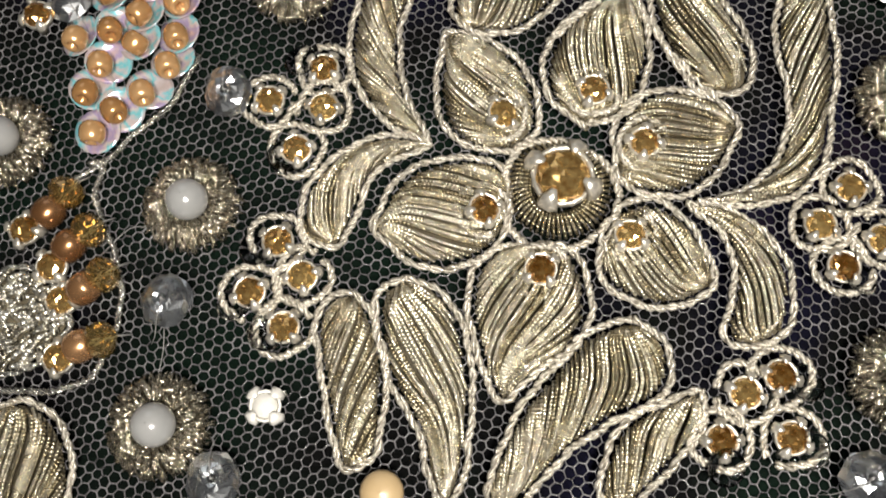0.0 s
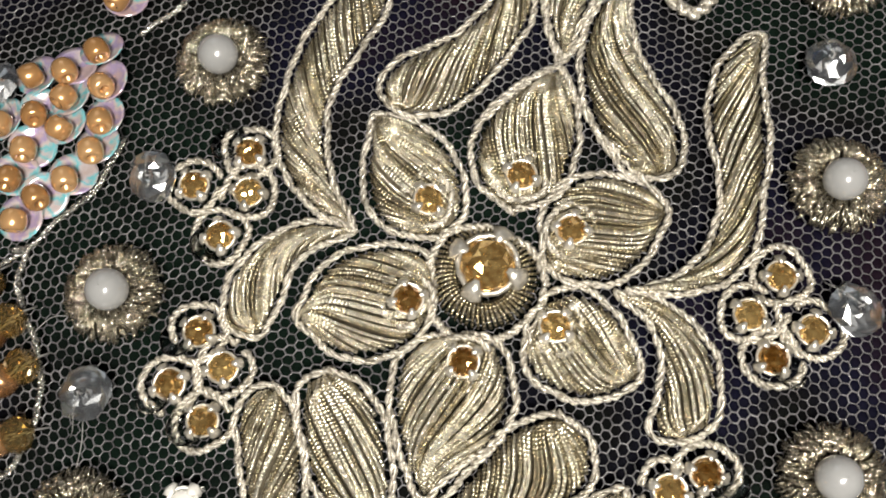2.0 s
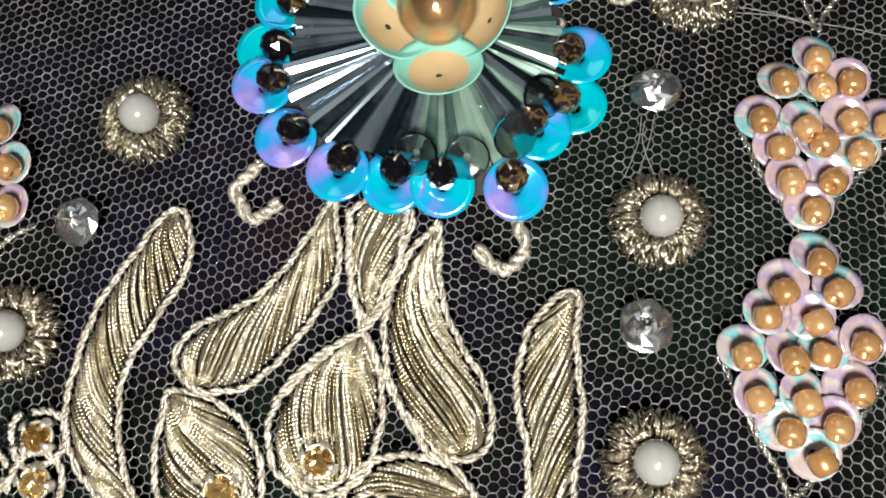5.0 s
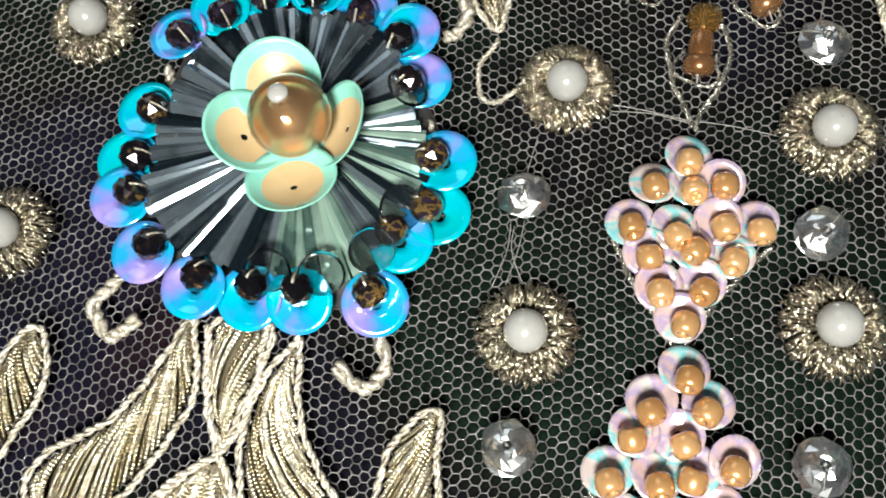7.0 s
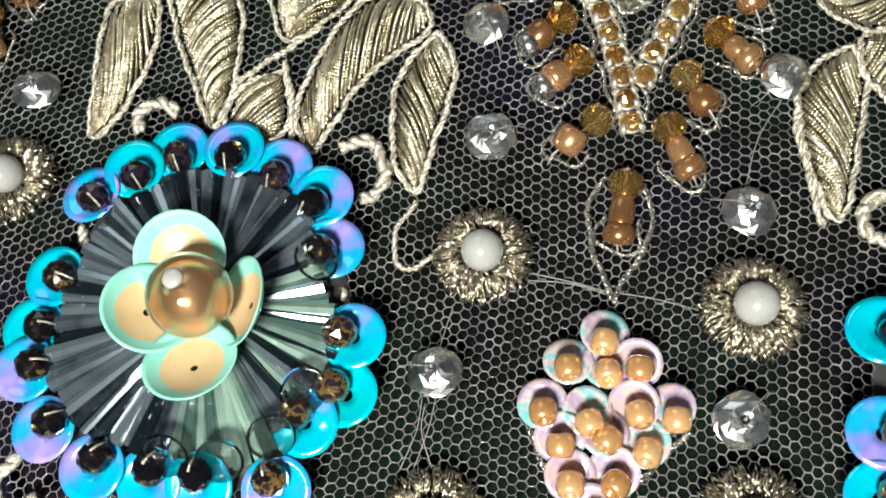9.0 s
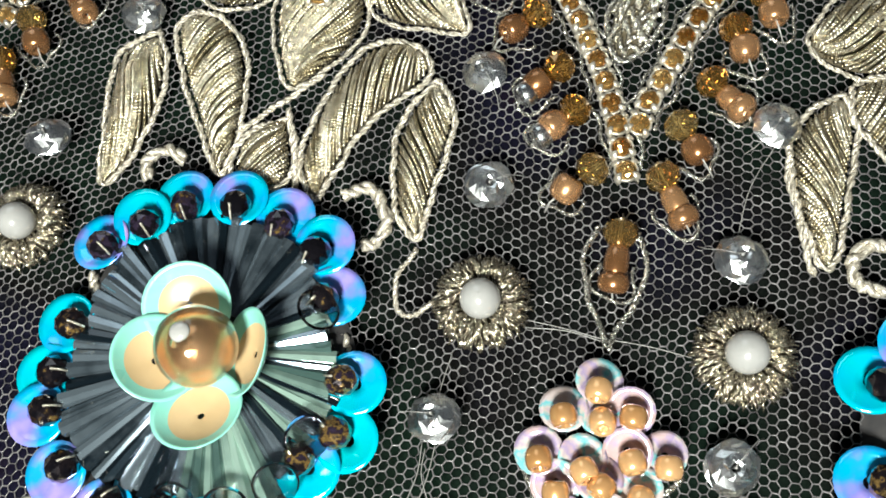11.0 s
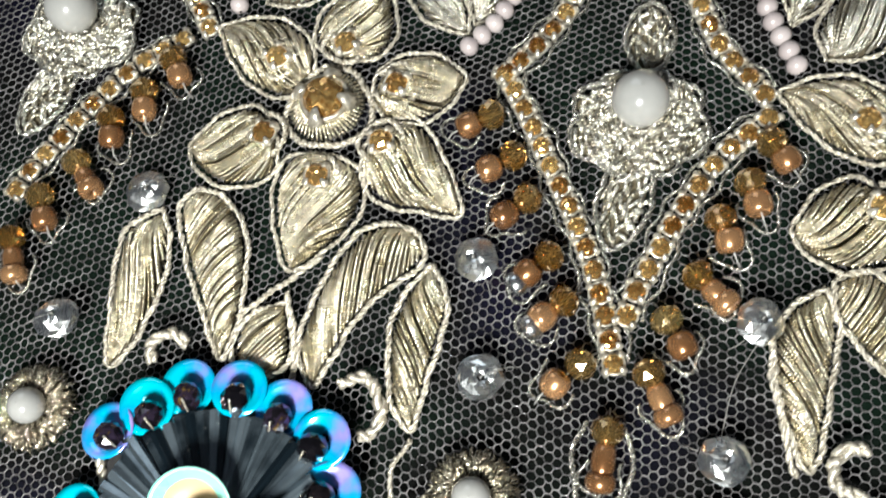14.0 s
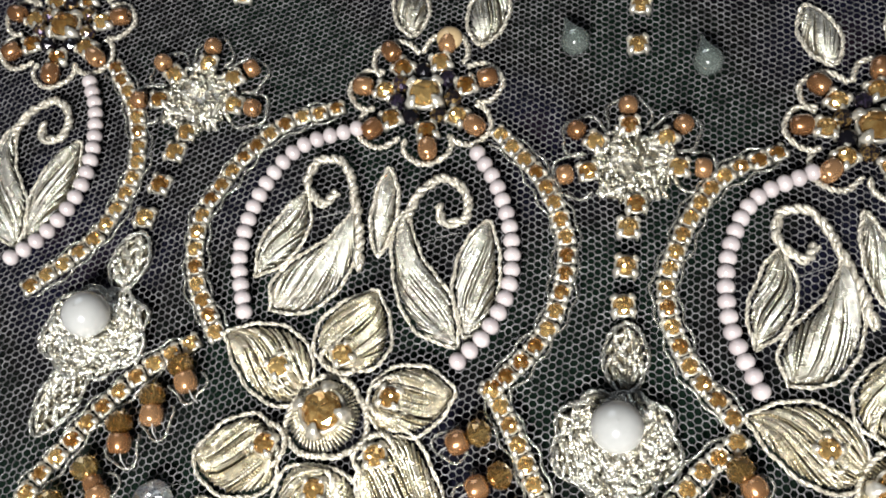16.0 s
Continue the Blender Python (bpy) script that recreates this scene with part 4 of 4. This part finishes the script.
        # the pale dish faces up; its rim is mint
        m = Matrix.Translation((far * math.cos(a) * MM, far * math.sin(a) * MM, 5.2 * MM)) @ Matrix.Rotation(a, 4, "Z") @ Matrix.Rotation(radians(lean), 4, "Y")
        part("petal_sequin", cup.mesh("petal_sequin", [SAND, MINT]), None, ob, "large mint-rimmed sand sequin", at=m)
    for deg in (-38, -58, -78, -98, 22):
        a = radians(deg)
        far = reach(a) * 0.84
        m = Matrix.Translation((far * math.cos(a) * MM, far * math.sin(a) * MM, 4.1 * MM)) @ Matrix.Rotation(a, 4, "Z") @ Matrix.Rotation(radians(38), 4, "Y")
        part("glass_disc", GLASS_DISC, None, ob, "smoky clear sequin", at=m)
    part("centre_bead", Shape().lathe(ball(3.4, 36, 21, 1.0, 0.45), 36), GLASSAMBER, ob, "large amber glass bead", at=pose(0, 0, 7.4 * MM, 8, -6, 0))
    core = Shape().lathe(ball(2.1, 24, 13), 24)
    part("bead_core", core, FOIL, ob, at=pose(0, 0, 7.0 * MM))
    part("thread_knot", Shape().lathe(ball(0.85, 16, 9, 0.5), 16), PEARL, ob, "white thread knot", at=pose(-0.1 * MM, 0.4 * MM, 10.65 * MM))
    part("post", Shape().tube([(0, 0, 0.5), (0, 0, 3), (0, 0, 5.5)], 1.6, 10), SMOKE, ob)
    return ob


gem = jewelled_flower(-18.55, 31.08, pairs(-30.61, 41.75, -26.92, 44.09, -23.09, 45.88, -17.95, 45.70, -13.52, 43.91, -9.64, 41.13, -8.68, 36.47, -6.44, 28.84, -6.83, 24.18, -9.99, 21.93, -11.93, 16.84,
                      -18.05, 17.04, -22.21, 17.33, -26.97, 18.20, -31.69, 21.29, -34.05, 26.11, -33.96, 29.67, -32.62, 34.18))

cord_line("cream cord end between rim sequins", -9.00, 33.92, -8.10, 33.21, -7.85, 31.91, r=0.3, off=0.26)
cord_line("cream cord end between rim sequins", -32.18, 39.43, -31.28, 37.38, -29.57, 36.18, r=0.3, off=0.26)

# ---- fronds over the jewelled flower ----
fronds = [
    frond((-28.6, 64.8, -32.5, 62.9, -33.2, 58.7, -33.1, 53.9, -33.1, 50.4, -32.6, 48.0), (-28.6, 64.8, -27.6, 61.5, -27.7, 57.3, -28.7, 53.8, -30.3, 50.4, -32.6, 48.0), 82),
    frond((-25.2, 67.0, -27.0, 64.6, -25.5, 59.0, -24.0, 55.4, -22.6, 51.9, -21.0, 48.5), (-25.2, 67.0, -22.1, 65.9, -19.7, 62.5, -19.1, 58.2, -19.4, 53.0, -21.0, 48.5), 48),
    frond((-14.7, 54.6, -18.1, 53.5, -19.6, 51.3, -19.6, 48.5, -17.0, 46.8), (-14.7, 54.6, -14.0, 51.7, -14.1, 48.4, -17.0, 46.8), 38),
    frond((-2.1, 61.8, -5.2, 62.6, -7.9, 61.4, -10.5, 58.0, -12.5, 53.4, -13.1, 49.5, -11.7, 45.6), (-2.1, 61.8, -0.9, 59.4, -2.2, 57.4, -4.9, 55.5, -8.0, 52.2, -9.5, 49.4, -11.7, 45.6), 88),
    frond((-0.3, 58.2, -2.7, 55.4, -4.2, 52.1, -4.3, 48.2, -3.7, 44.5, -2.0, 41.8), (-0.3, 58.2, 1.4, 54.7, 0.9, 51.4, -0.4, 47.1, -1.1, 43.9, -2.0, 41.8), -62),
    curl("curled cream cord over the jewelled flower", -8.89, 46.42, -6.32, 47.02, -4.65, 44.52, -5.28, 41.94, -6.69, 41.70),
    curl("curled cream cord over the jewelled flower", -27.83, 48.65, -27.98, 50.62, -26.42, 51.60, -24.34, 50.54),
    cord_line("cream cord stem between fronds", -14.65, 55.68, -13.76, 51.42, -13.36, 46.49),
    cord_line("cream cord stem between fronds", -11.4, 59.3, -14.7, 56.8, -17.9, 54.4, -19.5, 53.1),
    cord_line("thin cream cord tail beside a rosette", -1.94, 41.41, -3.62, 38.65, -3.39, 35.94, -1.75, 35.32, 0.62, 37.41, r=0.16, off=0.13, pitch=1.2, z=0.3),
]

frond((36.1, 55.1, 33.0, 53.4, 31.1, 50.8, 30.7, 46.6, 31.5, 42.6, 32.5, 38.7), (36.1, 55.1, 36.8, 51.7, 35.9, 47.1, 34.7, 42.6, 33.5, 39.2, 32.5, 38.7), -62)
frond((37.0, 55.8, 36.6, 52.7, 38.2, 49.7, 40.3, 47.2, 42.8, 44.3), (37.0, 55.8, 39.6, 56.8, 41.8, 55.2, 43.3, 51.6, 43.5, 47.6, 42.8, 44.3), 48)
curl("curled cream cord over the jewelled flower", 37.33, 36.72, 35.34, 37.40, 34.91, 39.50, 36.59, 40.90, 38.06, 40.42)
cord_line("cream cord stem between fronds", 31.40, 52.43, 30.86, 47.31, 31.47, 40.46, 31.94, 38.33)

# ---- flower over the fronds ----
top = thing("embroidered_flower", -11.89, 75.91, 0, "six-petalled pale gold coil flower edged with cream cord", "flower", "embroidered flowers")
wide_petal(top, (-13.5, 79.2, -13.8, 83.2, -16.6, 86.2, -20.6, 87.1, -24.8, 86.3), (-13.5, 79.2, -16.5, 77.0, -20.4, 78.5, -23.0, 82.0, -24.8, 86.3), -50, thick=0.15)
wide_petal(top, (-10.5, 81.0, -13.5, 83.2, -13.4, 86.7, -10.7, 89.3, -6.5, 91.1), (-10.5, 81.0, -6.8, 81.1, -4.7, 83.7, -5.1, 87.9, -6.5, 91.1), 62, thick=0.15)
wide_petal(top, (-7.2, 76.2, -6.4, 79.5, -3.7, 81.5, -0.0, 81.1, 3.1, 78.3), (-7.2, 76.2, -5.2, 73.9, -1.6, 73.4, 1.3, 75.2, 3.1, 78.3), 8, thick=0.15)
wide_petal(top, (-7.8, 70.6, -5.6, 73.7, -2.1, 73.8, 0.3, 70.2, 2.0, 66.4, 2.7, 62.8), (-7.8, 70.6, -7.6, 66.9, -5.2, 64.3, -1.8, 63.6, 2.7, 62.8), -52, thick=0.15)
wide_petal(top, (-10.6, 70.1, -15.3, 70.4, -16.9, 67.3, -16.8, 63.0, -15.7, 59.3, -14.7, 57.5), (-10.6, 70.1, -8.2, 68.8, -7.3, 66.2, -8.2, 62.6, -11.2, 59.7, -14.7, 57.5), 72, thick=0.15)
wide_petal(top, (-17.0, 72.4, -18.7, 75.8, -21.2, 76.2, -24.1, 74.8, -26.9, 71.7), (-17.0, 72.4, -17.0, 68.5, -19.2, 67.1, -22.8, 67.2, -25.7, 69.3, -26.9, 71.7), 14, thick=0.15)
s = Shape()
for k in range(50):
    a = 2 * math.pi * k / 50
    s.tube([((1.8 + 2.2 * u) * math.cos(a + 0.1 * u), (1.8 + 2.2 * u) * math.sin(a + 0.1 * u), 0.25 + 0.9 * math.sin(math.pi * (0.2 + 0.75 * u))) for u in (0, 0.3, 0.6, 1.0)], 0.16, 5)
part("coil_ring", s, COIL, top)["kind"] = "stuff"
upper = [top, put("large", -11.91, 76.25, 0.5, 30)]
for x, y in pairs(-17.45, 81.48, -10.04, 82.75, -4.35, 77.61, -5.74, 71.20, -12.22, 67.63, -18.24, 72.66):
    upper.append(put("small", x, y, 0.9, rng.uniform(0, 90)))
    ring = loop_cord(x, y, 2.3, rng.uniform(0, 360), 310, thick=0.19)
    ring.location.z = 0.0006
    upper.append(ring)
upper.append(loop_cord(-11.56, 75.57, 4.6, 0, 358, thick=0.22))

# ---- bead fringe in a V ----
def braid_loop(x, y, ang, size=2.4):
    t = np.radians(np.linspace(-110, 110, 14))
    a = radians(ang)
    pts = np.c_[size * np.cos(t), 0.8 * size * np.sin(t)]
    rot = np.array([[math.cos(a), math.sin(a)], [-math.sin(a), math.cos(a)]])
    ob = part("braid_loop", twist(Shape(), spline(pts @ rot, 0.25), 0.105, 0.13, 0.9, 0.3, wobble=0.32), BRAID, at=pose(x * MM, y * MM, 0))
    return tagged(ob, "silver braid loop round a copper bead", "braid", "silver braid loops")


fringe = [
    chain(6.98, 78.71, 10.15, 71.17, 13.64, 62.23, 15.62, 55.56, 16.79, 48.22),
    chain(32.54, 72.32, 27.69, 68.39, 23.03, 61.98, 19.68, 56.03, 18.14, 52.86),
]
for flat in ((5.55, 73.52, 3.23, 72.57, "round"), (7.75, 68.97, 5.31, 67.74, "round"), (9.09, 64.37, 6.86, 62.82, "round"), (11.08, 58.51, 9.02, 56.90, "clear"), (12.39, 54.03, 10.37, 52.62, "clear"),
             (13.76, 48.14, 11.44, 46.37, "round"), (16.00, 42.12, 15.43, 38.85, "tube"), (19.84, 47.25, 20.94, 44.56, "tube"), (21.65, 52.16, 22.92, 49.77, "round"),
             (24.64, 56.37, 26.27, 54.59, "tube"), (27.09, 61.82, 27.77, 59.66, "round"), (30.06, 65.39, 30.63, 63.25, "round"), (32.37, 69.36, 33.59, 67.53, "round")):
    x0, y0, x1, y1, kind = flat
    fringe.append(dangle(x0, y0, x1, y1, "tube" if kind == "tube" else "round", kind == "clear"))
    fringe.append(braid_loop(x1, y1, math.degrees(math.atan2(y1 - y0, x1 - x0))))
fringe.append(cord_line("silver braid round a hanging copper bead", 14.36, 43.03, 12.88, 40.57, 13.04, 36.69, 14.36, 33.41, 14.47, 32.26, material=BRAID, r=0.15, off=0.19, pitch=1.1, z=0.4, name="braid"))
fringe.append(cord_line("silver braid round a hanging copper bead", 17.29, 42.75, 18.13, 40.05, 17.45, 36.70, 15.14, 33.41, 14.55, 32.03, material=BRAID, r=0.15, off=0.19, pitch=1.1, z=0.4, name="braid"))


# ---- pearl flower in the V ----
def bullion_flower(px, py, lobes, r=2.8):
    ob = thing("pearl_flower", px, py, 0, "large white pearl on silvery bullion petals", "pearl flower", "pearl flowers")
    for x0, y0, x1, y1, w, ang in lobes:
        p = part("bullion_petal", Shape().lathe([(0.02, 0), (0.3, 0.05), (0.3, 0.1), (0.02, 0.12)], 6), PAD, ob, at=pose((x0 - px) * MM, (y0 - py) * MM, 0))
        fill_leaf(p, blade(x0, y0, x1, y1, w, 0, 0.5, 0.5, 0.6), ang, SILVER, BRAID, gap=0.46, jitter=24, chop=1.4, lift=0.15)
    part("pearl", Shape().lathe(ball(r, 32, 17), 32), PEARL, ob, "large round white pearl", at=pose(0, 0, (r + 0.9) * MM))
    return ob


def round_petals(px, py):
    out = []
    for deg, far, w in ((20, 6.6, 5.6), (62, 5.6, 5.0), (118, 5.6, 5.0), (160, 6.6, 5.6), (205, 7.2, 6.4), (245, 6.6, 6.0), (295, 6.6, 6.0), (335, 7.2, 6.4)):
        a = radians(deg)
        out.append((px + 0.8 * math.cos(a), py + 0.8 * math.sin(a), px + far * math.cos(a), py + far * math.sin(a), w, deg + 70))
    return out


pearl_set = [bullion_flower(20.12, 73.43, round_petals(20.03, 72.87) + [(21.33, 77.95, 22.04, 85.79, 5.0, 80), (20.06, 69.57, 16.79, 59.08, 5.0, 62)])]

# ---- arch over the upper flower ----
arch = [
    chain(6.81, 78.38, 10.09, 81.53, 12.80, 84.76, 15.06, 90.14, 15.65, 97.26, 12.89, 104.98, 8.14, 111.26),
    chain(-13.13, 116.45, -20.15, 114.49, -26.25, 107.93, -29.68, 100.84, -29.15, 93.16, -25.90, 86.18),
    strand(3.14, 81.69, 6.32, 84.94, 8.94, 90.35, 9.35, 96.80, 7.73, 103.69, 5.32, 108.42),
    strand(-22.42, 88.41, -23.76, 95.95, -22.11, 104.05, -17.55, 110.59, -10.16, 113.00),
    frond((-19.3, 88.6, -19.6, 92.3, -17.1, 95.2, -13.7, 97.3, -11.1, 100.2, -9.7, 102.5), (-19.3, 88.6, -15.1, 88.2, -11.2, 91.2, -9.4, 95.6, -9.7, 102.5), 54, material=SILVER, thick=0.15),
    frond((-21.8, 93.1, -21.6, 97.6, -19.7, 100.6, -17.8, 103.3, -15.9, 104.8), (-21.8, 93.1, -18.4, 94.5, -16.2, 97.4, -15.4, 100.4, -15.9, 104.8), 60, material=SILVER, thick=0.15),
    frond((3.1, 83.2, -1.5, 85.3, -4.3, 90.3, -5.0, 95.4, -4.7, 99.2, -3.4, 101.8), (3.1, 83.2, 3.0, 87.3, 1.7, 90.8, -1.5, 95.3, -3.4, 101.8), -60, material=SILVER, thick=0.15),
    frond((3.7, 84.5, 2.3, 90.1, 3.0, 94.4, 4.6, 97.6, 6.7, 99.8), (3.7, 84.5, 6.9, 86.5, 7.9, 91.3, 7.7, 96.4, 6.7, 99.8), 66, material=SILVER, thick=0.15),
    leaf(-5.65, 107.19, -6.65, 95.11, 3.2, 0.0, 85, material=SILVER),
    curl("cream cord spiral inside the pearl arch", -8.9, 93.4, -9.4, 100.9, -11.4, 107.8, -14.8, 108.8, -16.1, 105.6, -14.1, 102.6, -12.1, 104.0),
    curl("cream cord spiral inside the pearl arch", -4.0, 97.6, -2.2, 102.9, 1.4, 105.2, 4.2, 102.6, 3.7, 99.5, 1.4, 99.3, 0.5, 101.6),
    fine_thread(-1.2, 96.9, 0.9, 97.6, 3.5, 98.0),
    fine_thread(-15.6, 100.6, -12.6, 101.2, -9.6, 101.7),
]


def beaded_flower(cx, cy):
    ob = thing("beaded_flower", cx, cy, 0, "cluster of amber rhinestones and copper beads in a flower", "beaded flower", "beaded flowers")
    bead = bead_shape(1.3, 2.6, 0.3).mesh("seed_bead", COPPER)
    c = part("cup", CUP, None, ob, at=pose(0, 0, 0.3 * MM) @ Matrix.Scale(2.1, 4))
    part("stone", CHIP, None, c, at=pose(0, 0, 0.12 * MM))
    for k in range(7):
        a = 2 * math.pi * (k + 0.3) / 7 + rng.gauss(0, 0.06)
        c = part("cup", CUP, None, ob, at=pose(5.4 * math.cos(a) * MM, 5.4 * math.sin(a) * MM, 0.2 * MM, 0, 0, rng.uniform(0, 90)) @ Matrix.Scale(1.3, 4))
        part("stone", CHIP, None, c, at=pose(0, 0, 0.12 * MM))
        b = a + math.pi / 7
        part("faceted_bead", SMOKE_BEAD, None, ob, at=pose(3.7 * math.cos(b) * MM, 3.7 * math.sin(b) * MM, 0.9 * MM) @ Matrix.Scale(0.8, 4))
        part("seed_bead", bead, None, ob, at=pose(8.3 * math.cos(a) * MM, 8.3 * math.sin(a) * MM, 1.2 * MM, 0, 90, math.degrees(a)))
        t = np.linspace(-1.9, 1.9, 12) + a
        cx2, cy2 = 7.2 * math.cos(a), 7.2 * math.sin(a)
        part("cord_loop", twist(Shape(), spline(np.c_[cx2 + 3.0 * np.cos(t), cy2 + 3.0 * np.sin(t)], 0.3), 0.24, 0.22, 1.8, 0.5), CORD, ob)
    return ob


def star_flower(cx, cy, rz=0.0):
    ob = thing("star_flower", cx, cy, 0, "silvery bullion star with amber rhinestones and copper beads", "beaded flower", "star flowers", rz)
    body = part("bullion_centre", Shape().lathe([(0.02, 0), (4.6, 0.05), (4.3, 0.6), (0.02, 1.1)], 18), SILVER, ob)
    for k in range(130):
        r, a = 5.2 * math.sqrt(rng.random()), rng.uniform(0, 6.28)
        b, length = rng.uniform(0, 3.14), rng.uniform(1.2, 2.2)
        c, d = np.array([r * math.cos(a), r * math.sin(a)]), np.array([math.cos(b), math.sin(b)]) * length / 2
        part("coil", Shape().tube([(*(c - d), 0.5), (*c, 1.3), (*(c + d), 0.5)], 0.3, 5), SILVER, body)
    bead = bead_shape(1.25, 2.0, 0.3).mesh("seed_bead", COPPER)
    for deg in (90, 38, 142, -8, 188, -90):
        a = radians(deg)
        c = part("cup", CUP, None, ob, at=pose(5.4 * math.cos(a) * MM, 5.4 * math.sin(a) * MM, 0.6 * MM, 0, 0, deg) @ Matrix.Scale(1.2, 4))
        part("stone", CHIP, None, c, at=pose(0, 0, 0.12 * MM))
        if deg != -90:
            part("seed_bead", bead, None, ob, at=pose(8.2 * math.cos(a) * MM, 8.2 * math.sin(a) * MM, 1.2 * MM, 0, 90, deg))
            t = np.linspace(-2.2, 2.2, 14) + a
            part("braid_loop", twist(Shape(), spline(np.c_[7.0 * math.cos(a) + 2.9 * np.cos(t), 7.0 * math.sin(a) + 2.9 * np.sin(t)], 0.3), 0.16, 0.17, 1.0, 0.3, wobble=0.2), BRAID, ob, "silver braid loop")
    return ob


crown = [beaded_flower(-1.5, 117.7)]
crown_leaf = [
    leaf(-3.44, 127.40, -4.14, 137.06, 5.0, 0.0, 85, material=SILVER),
    leaf(5.66, 125.28, 7.97, 135.91, 5.6, 0.0, 85, material=SILVER),
]
drop = [
    star_flower(24.06, 105.92),
    chain(22.98, 97.67, 22.40, 92.67, 21.84, 87.86, pitch=3.6, size=1.25, braid=False, label="short row of amber rhinestones in square silver cups"),
    chain(25.97, 123.63, 26.77, 129.90, 27.57, 135.96, pitch=3.6, size=1.25, braid=False, label="short row of amber rhinestones in square silver cups"),
]


DROPGLASS = mat("pale_green_glass", (0.16, 0.19, 0.17), (0.26, 0.29, 0.27), 0.12, 0.0, 400, glass=0.7, ior=1.45, coat=1.0, rough_var=0.06)


def make_drop():
    ob = part("glass_drop", Shape().lathe([(0.05, -1.9), (1.2, -1.6), (1.9, -0.5), (1.9, 0.4), (1.2, 1.6), (0.4, 2.9), (0.3, 3.6), (0.05, 3.7)], 16, axis=(0, 1, 0.1)), DROPGLASS)
    return tagged(ob, "pale green glass drop hanging on the net", "bead", "glass drops")


copy_thing(gold, pose(0.0016, 0.1261, 0.0012))
MASTERS["drop"] = (make_drop(), False)
for x, y in pairs(17.96, 123.83, 34.13, 119.52):
    put("drop", x, y, 1.9, rng.gauss(0, 15))

# ---- the same motifs further along the hem ----
STEP_LOW, STEP_UP, STEP_PEARL = pose(0.07065, -0.00818, 0, 0, 0, 7.61), pose(0.06927, -0.00712, 0, 0, 0, 7.50), pose(0.07308, -0.00750, 0, 0, 0, 8.23)
copy_thing(gem, STEP_LOW @ gem.matrix_basis)
for ob in upper + arch + crown + crown_leaf:
    copy_thing(ob, STEP_UP @ ob.matrix_basis)
for ob in arch[:1] + arch[2:3] + arch[6:8] + arch[10:11] + crown:
    copy_thing(ob, STEP_UP.inverted() @ ob.matrix_basis)
for ob in pearl_set + drop + fringe[1:2] + fringe[-14:-2]:
    copy_thing(ob, STEP_PEARL.inverted() @ ob.matrix_basis)
